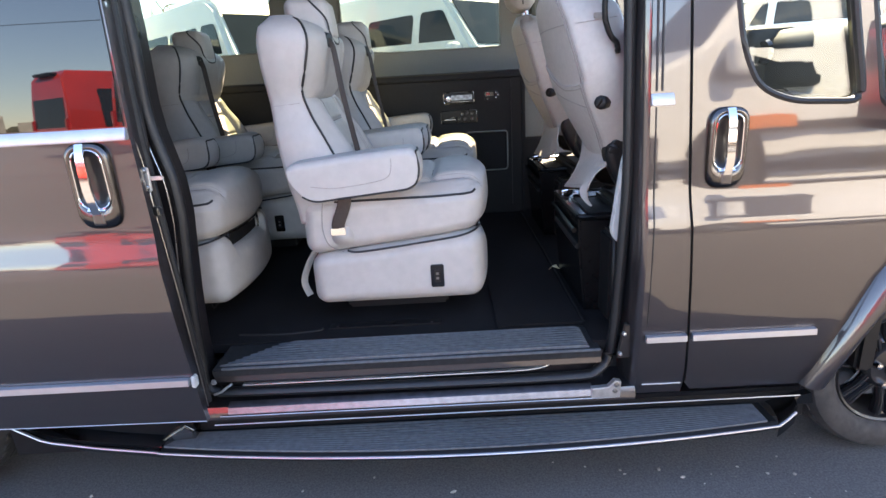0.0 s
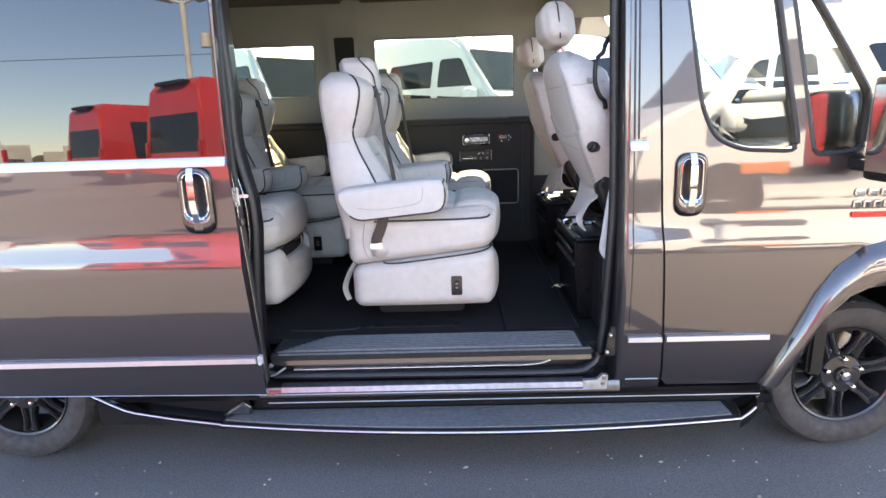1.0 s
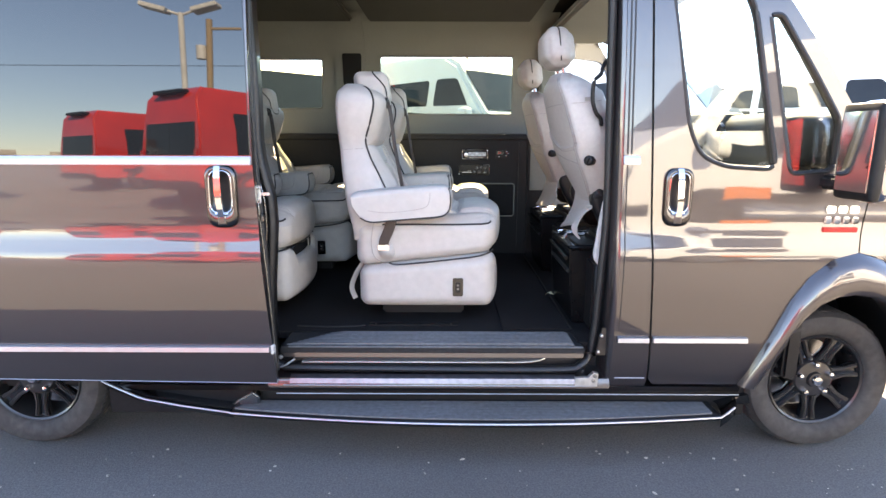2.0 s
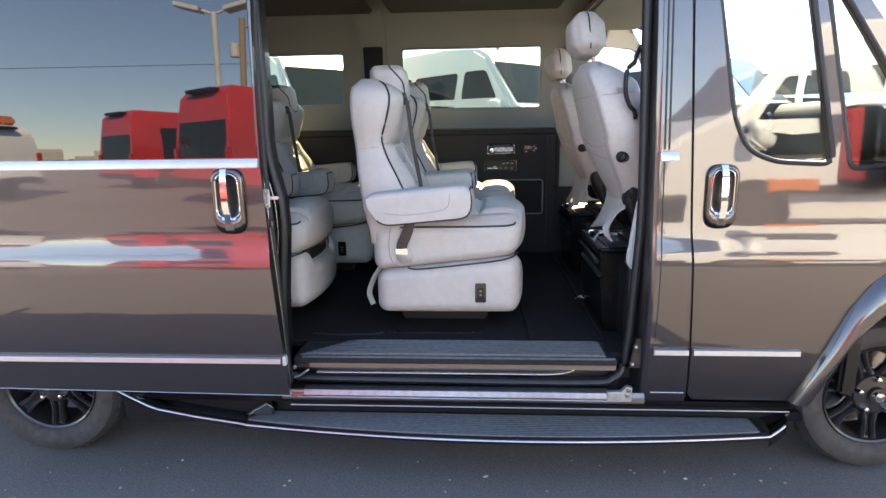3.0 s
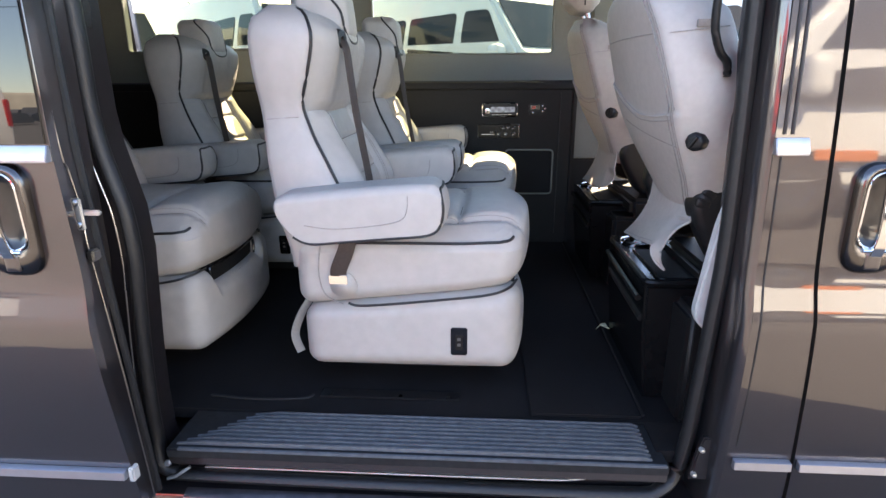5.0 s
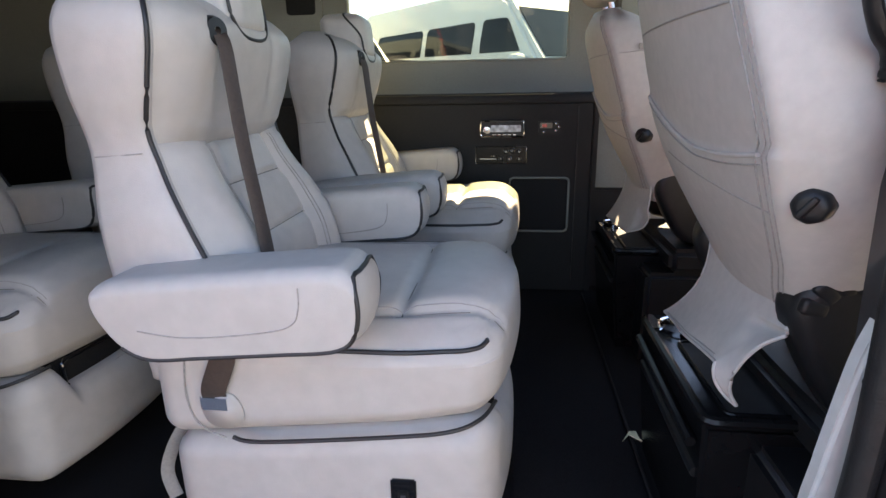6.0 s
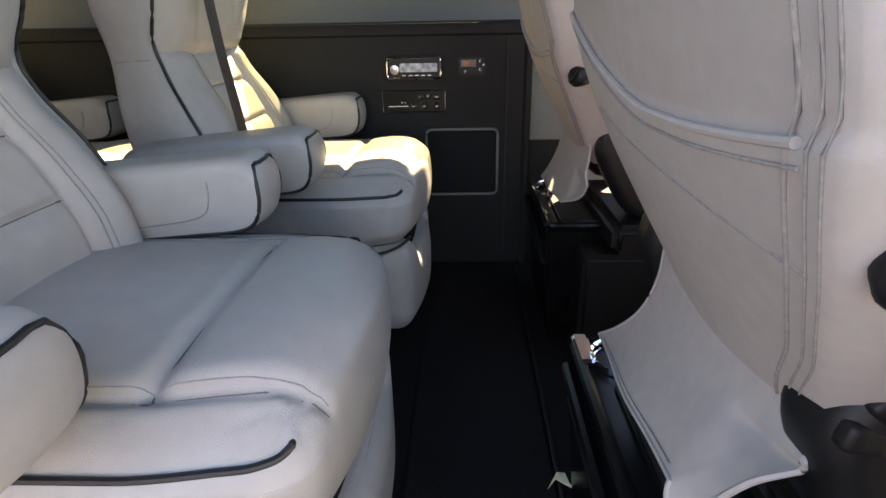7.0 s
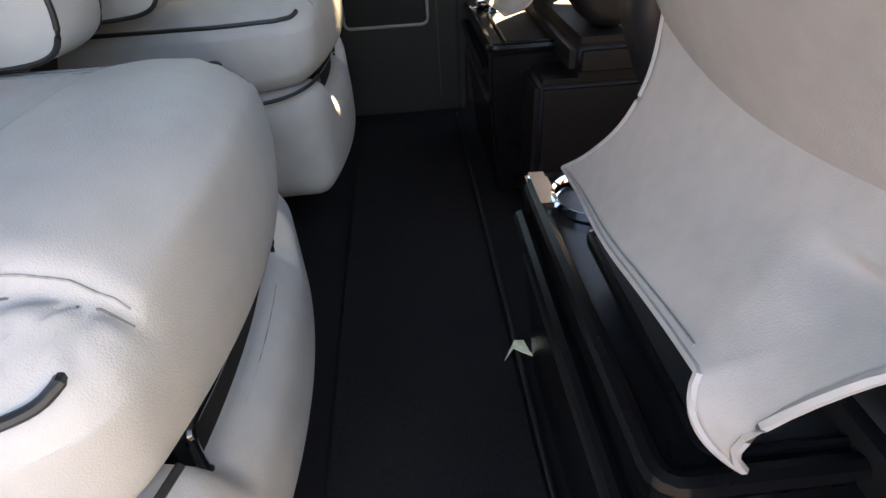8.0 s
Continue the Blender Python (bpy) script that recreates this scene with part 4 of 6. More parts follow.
part("front_bulkhead", box(1.30, 1.36, 0.05, 1.66, 0.35, 1.18, 0.01), PLASTIC, van)
part("far_door_trim", box(0.56, 1.30, 1.62, 1.655, 0.50, 1.17, 0.01), DOOR_CARD, van, "pale door lining")
part("underbody", box(-2.40, 1.28, 0.10, 1.60, 0.27, 0.44, 0.02), PLASTIC, van)
strap = smooth_line([(0.545, 0.09, 1.56), (0.528, 0.078, 1.535), (0.520, 0.072, 1.51), (0.498, 0.072, 1.485), (0.496, 0.072, 1.42), (0.512, 0.075, 1.375), (0.533, 0.085, 1.355), (0.540, 0.092, 1.33)], 5)
part("grab_handle", tube(strap, 0.0075, 10), PLASTIC, van, "black grab handle")

# stereo, switch plate, thermostat and speaker in the wall panel
stereo = thing("car_stereo", (0.163, 1.45, 1.176), "single-slot car stereo with chrome frame and display painted with a grey reflection", "stereo")
part("bezel", tube([(x, 1.447, z) for x, z in rounded([(0.079, 0.0 + 1.145), (0.247, 1.145), (0.247, 1.207), (0.079, 1.207)], 0.010)], 0.0042, 8, True), CHROME, stereo, "chrome frame")
part("face", box(0.080, 0.246, 1.444, 1.458, 1.146, 1.206, 0.004), PLASTIC, stereo)
part("display", box(0.118, 0.236, 1.4405, 1.446, 1.164, 1.190, 0.002), SCREEN, stereo, "display with a blue-grey reflection painted in")
part("volume_knob", lathe([(0.001, -0.016), (0.014, -0.015), (0.016, 0.0)], 20, Matrix.Translation((0.103, 1.444, 1.172))), STEEL, stereo, "silver volume knob")
bm = None
for k in range(5):
    bm = box(0.125 + 0.02 * k, 0.138 + 0.02 * k, 1.4395, 1.4415, 1.152, 1.156, 0.0005, 1, bm)
part("button", bm, STEEL, stereo)
panel = thing("switch_panel", (0.16, 1.45, 1.075), "black switch and disc player plate in the wall", "switch panel")
part("plate", box(0.056, 0.262, 1.450, 1.458, 1.038, 1.108, 0.004), TRAY, panel)
part("slot", box(0.076, 0.140, 1.4480, 1.451, 1.056, 1.0595, 0.0005), STEEL, panel)
for x in (0.118, 0.128):
    part("indicator", box(x, x + 0.004, 1.4485, 1.451, 1.067, 1.071, 0.0005), STEEL, panel)
part("frame_line", tube([(x, 1.4495, z) for x, z in rounded([(0.058, 1.040), (0.260, 1.040), (0.260, 1.106), (0.058, 1.106)], 0.006)], 0.0017, 6, True), STEEL, panel, "thin bright outline")
for x, z in ((0.178, 1.087), (0.204, 1.090), (0.232, 1.087), (0.158, 1.058), (0.192, 1.058), (0.232, 1.058)):
    knob = part("button", lathe([(0.001, -0.005), (0.0075, -0.0048), (0.0090, -0.003), (0.0095, 0.0)], 16, Matrix.Translation((x, 1.450, z))), PLASTIC, panel)
    part("button_ring", tube([(x + 0.0098 * math.cos(k * math.pi / 8), 1.4492, z + 0.0098 * math.sin(k * math.pi / 8)) for k in range(16)], 0.0011, 6, True), STEEL, knob)
    part("button_mark", box(x - 0.004, x + 0.004, 1.4440, 1.4452, z - 0.0012, z + 0.0012, 0.0003), STEEL, knob)
thermo = thing("climate_control", (0.345, 1.45, 1.178), "small dark climate control with red digits and round buttons", "control")
part("plate", box(0.302, 0.390, 1.449, 1.458, 1.150, 1.206, 0.004), PLASTIC, thermo)
part("display", box(0.310, 0.358, 1.4475, 1.450, 1.176, 1.198, 0.002), GLOSSY, thermo)
part("digits", box(0.318, 0.336, 1.4468, 1.448, 1.181, 1.193, 0.0003), RED_LENS, thermo, "dim red digits")
for k, (x, z) in enumerate(((0.372, 1.193), (0.383, 1.181), (0.372, 1.168), (0.325, 1.162))):
    part("button", lathe([(0.001, -0.004), (0.005, -0.003), (0.006, 0.0)], 12, Matrix.Translation((x, 1.449, z))), STEEL, thermo)
speaker = thing("wall_speaker", (0.32, 1.45, 0.87), "black cloth speaker grille with a grey frame", "speaker")
part("grille", box(0.20, 0.425, 1.450, 1.458, 0.768, 0.976, 0.004), MESH, speaker)
part("frame", tube([(x, 1.449, z) for x, z in rounded([(0.195, 0.762), (0.430, 0.762), (0.430, 0.982), (0.195, 0.982)], 0.02)], 0.0045, 8, True), LINER, speaker, "grey frame")


# ---- captain's chairs ----
def clamp(v, a=0.0, b=1.0):
    return max(a, min(b, v))


def soft(t):
    t = clamp(t)
    return t * t * (3 - 2 * t)


def dent(v, at, w):
    return math.exp(-((v - at) / w) ** 2)


def rings(loops, cap=True):
    """A closed skin over loops of equal length."""
    b = bmesh.new()
    vs = [[b.verts.new(p) for p in loop] for loop in loops]
    n = len(vs[0])
    for p, q in zip(vs, vs[1:]):
        for k in range(n):
            b.faces.new((p[k], p[(k + 1) % n], q[(k + 1) % n], q[k]))
    if cap:
        b.faces.new(vs[0][::-1])
        b.faces.new(vs[-1])
    return b


def padded(place, nu, nv, depth):
    """An upholstered pad: a front sheet place(u, v) with u from -1 to 1 and v from 0 to 1, closed towards -x by depth metres."""
    b = bmesh.new()
    grid = [[Vector(place(-1 + 2 * i / nu, j / nv)) for i in range(nu + 1)] for j in range(nv + 1)]
    vs = [[b.verts.new(p) for p in row] for row in grid]
    for p, q in zip(vs, vs[1:]):
        for k in range(nu):
            b.faces.new((p[k], p[k + 1], q[k + 1], q[k]))
    rim = vs[0] + [r[-1] for r in vs[1:]] + vs[-1][-2::-1] + [r[0] for r in vs[-2:0:-1]]
    back = [b.verts.new(v.co + Vector((-depth, -0.012 * math.copysign(1, v.co.y), 0))) for v in rim]
    for k in range(len(rim)):
        b.faces.new((rim[k], rim[(k + 1) % len(rim)], back[(k + 1) % len(rim)], back[k]))
    b.faces.new(back)
    return b


CUSHION = 0.275
WING_FRONT = [(0.86, -0.258), (0.93, -0.250), (1.03, -0.262), (1.125, -0.300), (1.215, -0.345), (1.270, -0.360), (1.34, -0.340), (1.425, -0.322), (1.470, -0.338), (1.500, -0.378)]
WING_REAR = [(0.86, -0.42), (1.02, -0.445), (1.22, -0.468), (1.40, -0.480), (1.465, -0.474), (1.500, -0.445)]
WING_HALF = [(0.86, 0.258), (1.00, 0.272), (1.12, 0.266), (1.25, 0.240), (1.34, 0.256), (1.42, 0.262), (1.462, 0.246), (1.494, 0.196)]


def lower_back(u, v):
    """The lower back pad: a quilted middle between two bolsters."""
    z = 0.935 + 0.332 * v
    a = abs(u)
    swell = 0.030 * (1 - a ** 7) + 0.030 * dent(a, 0.70, 0.17) * (1 - 0.62 * soft((z - 1.06) / 0.19))
    swell -= 0.013 * dent(a, 0.455, 0.030)
    if a < 0.455:
        swell -= 0.011 * (dent(z, 1.075, 0.008) + dent(z, 1.170, 0.008)) * soft((0.455 - a) / 0.05)
    swell *= math.sqrt(clamp((1.2675 - z) / 0.030))
    return ease(WING_FRONT, z) - 0.010 + swell, u * ease(WING_HALF, z) * 0.965, z


def upper_back(u, v):
    """The upper back pad, full across the shoulders."""
    z = 1.247 + 0.246 * v
    a = abs(u)
    rim = math.sqrt(clamp((z - 1.246) / 0.035)) * math.sqrt(clamp((1.4945 - z) / 0.05))
    swell = (0.050 * (1 - a ** 6) - 0.006 * dent(u, 0.34, 0.05) * soft((z - 1.27) / 0.08) - 0.004 * dent(u, -0.50, 0.04)) * rim
    sag = 0.012 * (1 - a ** 2) * (1 - v)
    return ease(WING_FRONT, z) - 0.010 + swell, u * ease(WING_HALF, z) * 0.965, z - sag


def cushion_top(q):
    """Shapes the seat cushion: bowed front, sloped sides, a nose pad and stitched grooves."""
    top = soft((q.z - 0.87) / 0.08)
    a = abs(q.y)
    ahead = soft((q.x + 0.02) / 0.17)
    x = q.x + ahead * (0.044 * (1 - (q.y / CUSHION) ** 2) + 0.012 * math.sin(math.pi * clamp((q.z - 0.77) / 0.21)))
    z = q.z + 0.058 * (q.x + 0.40) / 0.55 * clamp((0.97 - q.z) / 0.2)
    z += top * (-(0.038 if q.y < 0 else 0.012) * soft((a - 0.175) / (CUSHION - 0.175)) + 0.020 * (1 - (min(a, 0.20) / 0.20) ** 2))
    z += top * 0.012 * dent(q.x, 0.085, 0.06) * soft((0.235 - a) / 0.06)
    groove = 0.013 * dent(q.x, 0.020 - 0.25 * q.y ** 2, 0.0095) * soft((0.206 - a) / 0.012)
    groove += 0.009 * dent(a, 0.202 + 0.10 * max(0, -q.x - 0.12) ** 2, 0.0075) * soft((0.185 - q.x) / 0.03)
    groove += 0.004 * dent(q.x, -0.125, 0.010) * soft((0.195 - a) / 0.02)
    dx, dy = q.x - 0.130, a - 0.215
    groove += 0.0022 * math.sin(10 * math.atan2(dy, dx)) * math.exp(-(dx * dx + dy * dy) / 0.0016)
    return x, q.y * (1 - 0.075 * soft((q.x - 0.0) / 0.16)), z - top * groove


def cushion_edge(s, t):
    """A point of the piping on the cushion's upper edge: along the side s, round the corner and a little way across the front."""
    r, lift = 0.0478 - 0.014 * max(0, t - 0.95) / 0.05, radians(42 if s < 0 else 66)
    cx, cy = 0.158 - 0.046, CUSHION - 0.046
    if t < 0.72:
        x, y, way = -0.30 + (cx + 0.30) * t / 0.72, cy, radians(90)
    else:
        x, y, way = cx, cy, radians(90 - 78 * (t - 0.72) / 0.28)
    q = Vector((x + r * math.cos(lift) * math.cos(way), s * (y + r * math.cos(lift) * math.sin(way)), 0.934 + r * math.sin(lift)))
    return cushion_top(q)


def inset(loop, d):
    """A closed (x, z, 0) outline moved d inwards along its own normals."""
    turn = math.copysign(1, sum(p.x * q.y - p.y * q.x for p, q in zip(loop, loop[1:] + loop[:1])))
    out = []
    for k, p in enumerate(loop):
        along = loop[(k + 1) % len(loop)] - loop[k - 1]
        out.append(p + Vector((-along.y, along.x, 0)).normalized() * (d * turn))
    return out


def rounded_bar(loop, y0, y1, r):
    """An outline pushed from y0 to y1 with its rims rounded by r."""
    return rings(bar_rows(loop, y0, y1, lambda n: r, lambda n: 0.0))


def bar_rows(loop, y0, y1, rim, bulge):
    """Rows of points from y0 to y1 over an outline; rim gives the rounding and bulge the fullness by the inward normal."""
    inner = [q - p for p, q in zip(loop, inset(loop, 1.0))]
    rims, full = [rim(n) for n in inner], [bulge(n) for n in inner]
    rows = []
    for side in (0, 1):
        for k in (range(9) if side == 0 else range(8, -1, -1)):
            a = radians(11.25 * k)
            row = []
            for p, n, r, f in zip(loop, inner, rims, full):
                y = r * (1 - math.cos(a))
                y = y1 - y if side else y0 + y
                t = (2 * y - y0 - y1) / (y1 - y0)
                q = p + n * (r * (1 - math.sin(a)) - f * (1 - t * t))
                row.append(Vector((q.x, y, q.y)))
            rows.append(row)
        if side == 0:
            for h in (0.2, 0.4, 0.6, 0.8):
                row = []
                for p, r, n, f in zip(loop, rims, inner, full):
                    y = (y0 + r) * (1 - h) + (y1 - r) * h
                    t = (2 * y - y0 - y1) / (y1 - y0)
                    q = p - n * (f * (1 - t * t))
                    row.append(Vector((q.x, y, q.y)))
                rows.append(row)
    return rows


def captain_chair(at, group="captain's chairs"):
    """A captain's chair facing +x: skirted base, box cushion, winged back, head rest, two arms and a three-point belt."""
    c = thing("captain_chair", (-0.12, 0, FLOOR), "light grey leather captain's chair with charcoal piping, on the black carpet", "seat", group)
    H = CUSHION
    part("pedestal", box(-0.32, 0.05, -0.13, 0.13, FLOOR, 0.60, 0.01), PLASTIC, c, "black floor pedestal")

    def skirt(q):
        x = q.x + soft((q.x + 0.02) / 0.17) * 0.036 * (1 - (q.y / H) ** 2)
        rise = 0.058 * (q.x + 0.40) / 0.55 * max(0, (q.z - 0.575) / 0.17)
        notch = 0.054 * soft((q.x - 0.09) / 0.03) * soft((0.185 - abs(q.y + 0.005)) / 0.03) * soft((q.z - 0.62) / 0.10)
        return x, q.y, q.z + rise - notch
    part("base_skirt", softbox(-0.402, 0.166, -0.270, 0.270, 0.572, 0.748, 0.042, 0.003, 36, skirt), LEATHER, c, sharp=180)
    part("seat_cushion", softbox(-0.412, 0.158, -H, H, 0.750, 0.980, 0.046, 0.0, 72, cushion_top), LEATHER, c, sharp=180)
    # storage tray behind the skirt's front notch
    bow = lambda y: 0.036 * (1 - (y / H) ** 2)
    slot = []
    for k in range(13):
        y = -0.168 + 0.330 * k / 12
        x = 0.138 + bow(y)
        slot.append([(x - 0.07, y, 0.722), (x - 0.014, y, 0.722), (x - 0.010, y, 0.745), (x - 0.014, y, 0.806), (x - 0.07, y, 0.806)])
    part("tray_slot", rings(slot), MESH, c, "dark cloth storage tray under the cushion")
    low = [(0.138 + bow(y), y, 0.742) for y in [-0.150 + 0.294 * k / 10 for k in range(11)]]
    high = [(0.138 + bow(y), y, 0.804) for y in [0.144 - 0.294 * k / 10 for k in range(11)]]
    turn_a = [(0.138 + bow(0.16), 0.155, 0.750), (0.138 + bow(0.16), 0.158, 0.775), (0.138 + bow(0.16), 0.155, 0.798)]
    turn_b = [(0.138 + bow(-0.16), -0.161, 0.798), (0.138 + bow(-0.16), -0.164, 0.775), (0.138 + bow(-0.16), -0.161, 0.750)]
    part("tray_frame", tube(smooth_line(low + turn_a + high + turn_b, 3, True), 0.0048, 8, True), GLOSSY, c, "gloss black tray frame")
    part("tray_edge", tube([(p[0] + 0.006, p[1], p[2] + 0.002) for p in low[2:9]], 0.0016, 6), STEEL, c)
    # seams and stitching on the cushion; the CREASE cords paint shade into the grooves
    def over(x, y, up=0.0005):
        run = clamp(x - 0.112, 0, 0.072)
        turn = min(run / 0.046, math.pi / 2)
        q = Vector((min(x, 0.112) + 0.046 * math.sin(turn), y, 0.934 + 0.046 * math.cos(turn)))
        return Vector(cushion_top(q)) + Vector((up, 0, up))

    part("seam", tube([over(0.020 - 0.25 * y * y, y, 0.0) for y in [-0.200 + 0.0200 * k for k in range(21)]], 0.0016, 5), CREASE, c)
    part("seam", tube([over(-0.125, y, 0.0) for y in [-0.19 + 0.019 * k for k in range(21)]], 0.0009, 5), SEAM, c)
    for s in (-1, 1):
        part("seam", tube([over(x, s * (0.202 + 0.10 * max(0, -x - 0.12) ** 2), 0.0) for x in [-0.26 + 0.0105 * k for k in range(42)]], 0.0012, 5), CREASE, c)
        for d in ((0.010,) if s < 0 else (0.010, 0.034, 0.041)):
            part("stitching", tube([over(x, s * (0.202 + (d if s > 0 else -d) * (1 - min(1, max(0, x) ** 2 * 20)) + 0.10 * max(0, -x - 0.12) ** 2)) for x in [-0.25 + 0.0104 * k for k in range(41)]], 0.0009, 5), SEAM, c)
        y = s * (H + 0.002)
        part("piping", tube([cushion_edge(s, k / 40) for k in range(41)], 0.0040), PIPING, c, "charcoal piping")
        part("piping", tube(smooth_line([(-0.272, y, 0.768), (-0.22, y + s * 0.001, 0.762), (0.0, y + s * 0.001, 0.785), (0.10, y - s * 0.006, 0.797), (0.148, y - s * 0.034, 0.806), (0.170, y - s * 0.080, 0.812)], 6), 0.0036), PIPING, c, "charcoal piping")
    # back
    shell = []
    for k in range(41):
        z = 0.86 + 0.640 * k / 40
        f, r, h = ease(WING_FRONT, z), ease(WING_REAR, z), ease(WING_HALF, z)
        side = [(r - 0.004, 0.80 * h), (r - 0.002, 0.93 * h), (r + 0.004, 0.985 * h), (r + 0.016, h + 0.002), ((f + r) / 2, h + 0.003), (f - 0.022, h), (f - 0.007, h - 0.005), (f - 0.001, h - 0.014), (f - 0.010, h - 0.030)]
        shell.append([(x, -y, z) for x, y in side] + [(x, y, z) for x, y in side[::-1]])
    part("back_shell", rings(shell), LEATHER, c, sharp=180)
    part("back_pad", padded(lower_back, 72, 60, 0.03), LEATHER, c, sharp=70)
    part("back_pad", padded(upper_back, 48, 40, 0.03), LEATHER, c, sharp=70)
    for s in (-1, 1):
        edge = [(ease(WING_FRONT, z) - 0.0035, s * (ease(WING_HALF, z) - 0.0048), z) for z in [0.86 + 0.016 * k for k in range(8, 40)]]
        edge += [(-0.392, s * 0.185, 1.4955), (-0.415, s * 0.17, 1.4965)]
        part("piping", tube(edge, 0.0038), PIPING, c, "charcoal piping")
        part("wing_seam", tube([(x, s * (ease(WING_HALF, 1.24) + 0.0022), 1.236 + 0.06 * (x + 0.46)) for x in (-0.455, -0.43, -0.40, -0.375)], 0.0012, 6), SEAM, c)
        for u in (0.53, 0.565):
            part("stitching", tube([Vector(lower_back(s * u, 0.10 + 0.032 * k)) + Vector((0.0006, 0, 0)) for k in range(27)], 0.0012, 5), SEAM, c)
        # dark CREASE cords draw the shade in the back pad's grooves
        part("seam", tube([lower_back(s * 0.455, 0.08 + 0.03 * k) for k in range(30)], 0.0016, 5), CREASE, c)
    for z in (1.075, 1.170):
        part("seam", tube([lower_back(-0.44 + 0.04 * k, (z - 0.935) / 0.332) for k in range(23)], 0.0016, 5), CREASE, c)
    head = part("headrest", softbox(-0.425, -0.284, -0.068, 0.068, 1.428, 1.562, 0.026, 0.006, 14, lambda q: (q.x - 0.10 * (q.z - 1.45), q.y, q.z)), LEATHER, c, sharp=180)
    line = [(-0.346, -0.0705, 1.552), (-0.300, -0.0705, 1.50), (-0.290, -0.068, 1.455), (-0.284, -0.046, 1.428), (-0.281, 0.0, 1.421), (-0.284, 0.046, 1.428), (-0.290, 0.068, 1.455), (-0.300, 0.0705, 1.50), (-0.346, 0.0705, 1.552), (-0.352, 0.046, 1.566), (-0.352, -0.046, 1.566)]
    part("piping", tube(smooth_line(line, 5, True), 0.0032, 8, True), PIPING, head, "charcoal piping")
    # arms
    arm = [(-0.402, 1.018), (-0.412, 1.050), (-0.400, 1.076), (-0.34, 1.086), (-0.18, 1.100), (-0.064, 1.109), (-0.032, 1.102), (-0.015, 1.080), (-0.011, 1.042), (-0.022, 1.004), (-0.052, 0.986), (-0.12, 0.979), (-0.26, 0.967), (-0.330, 0.962), (-0.372, 0.980)]
    for s in (-1, 1):
        a0, a1 = (-0.362, -0.232) if s < 0 else (0.218, 0.330)
        pl = smooth_line([(x - 0.004, z - (0.010 if s < 0 else 0.0), 0) for x, z in arm], 4, True)
        rows = bar_rows(pl, a0, a1, lambda n: 0.007 + 0.016 * soft((-n.y - 0.10) / 0.8), lambda n: 0.010 * clamp(-n.x))
        start = 26
        ring = [row[start] for row in rows]
        near = [rows[4][k] for k in range(start, 57)]
        far = [rows[-5][k] for k in range(start, 57)]
        a = part("armrest", rings(rows), LEATHER, c, sharp=180)
        part("piping", tube(smooth_line(near[:3:-2] + ring[7:-7:2] + far[4::2], 2), 0.0036), PIPING, a, "charcoal piping")
        for y in (a0 - 0.0006, a1 + 0.0006):
            seam = smooth_line([(-0.098, y, 1.072), (-0.099, y, 1.045), (-0.111, y, 1.018), (-0.155, y, 1.004), (-0.27, y, 0.992), (-0.345, y, 1.000)], 5)
            part("stitching", tube(seam, 0.0011, 6), SEAM, a)
        part("arm_bracket", box(-0.34, -0.28, min(s * 0.20, s * 0.27), max(s * 0.20, s * 0.27), 0.985, 1.05, 0.006), PLASTIC, c)
    # belt
    part("belt_guide", moved(lathe([(0.006, -0.012), (0.020, -0.011), (0.024, -0.002), (0.024, 0.012), (0.006, 0.012)], 20), Matrix.Translation((-0.290, -0.140, 1.425)) @ Matrix.Rotation(radians(70), 4, 'Z')), PLASTIC, c, "black belt guide")
    sash = smooth_line([(-0.286, -0.138, 1.428), (-0.272, -0.142, 1.405), (-0.262, -0.150, 1.33), (-0.250, -0.160, 1.24), (-0.224, -0.178, 1.10), (-0.212, -0.190, 1.03), (-0.208, -0.196, 0.97)], 6)
    part("belt", tube(sash, flat=((0.55, 1, 0), 0.0130, 0.0013)), WEBBING, c, "brown-black belt webbing")
    yb = -H - 0.006
    lap = smooth_line([(-0.250, yb + 0.004, 1.02), (-0.264, yb - 0.002, 0.93), (-0.290, yb - 0.002, 0.865), (-0.292, yb, 0.845)], 5)
    part("belt", tube(lap, flat=((1, 0, 0.1), 0.021, 0.0014)), WEBBING, c, "brown-black belt webbing")
    part("belt_tongue", box(-0.318, -0.266, yb - 0.005, yb + 0.005, 0.820, 0.850, 0.004), CHROME, c, "chrome belt tongue")
    flap_line = smooth_line([(-0.316, 0.838, 0), (-0.312, 0.800, 0), (-0.285, 0.786, 0), (-0.258, 0.792, 0), (-0.246, 0.815, 0), (-0.258, 0.845, 0), (-0.28, 0.852, 0)], 3, True)
    part("belt_tab", prism([(p.x, p.y) for p in flap_line], yb - 0.003, yb + 0.012, 0.004, 2), LEATHER, c, sharp=180)
    part("belt_seam", tube(smooth_line([(-0.335, -H - 0.001, 0.935), (-0.345, -H - 0.002, 0.85), (-0.330, -H - 0.002, 0.79), (-0.285, -H - 0.001, 0.765)], 6), 0.0016, 6), SEAM, c)
    part("tether", tube(smooth_line([(-0.392, -0.22, 0.755), (-0.422, -0.225, 0.705), (-0.440, -0.23, 0.65), (-0.424, -0.238, 0.602)], 6), flat=((1, 0.6, 0), 0.0115, 0.0014)), WEB_GREY, c, "loose grey strap")
    # seat switch on the skirt
    part("switch_plate", box(-0.004, 0.040, -0.278, -0.266, 0.622, 0.702, 0.003), GLOSSY, c, "black seat switch plate")
    part("switch_rocker", box(0.008, 0.028, -0.282, -0.276, 0.640, 0.684, 0.002), PLASTIC, c)
    for z in (0.652, 0.668):
        part("switch_mark", box(0.0135, 0.0225, -0.2832, -0.2815, z, z + 0.008, 0.0003), STEEL, c)
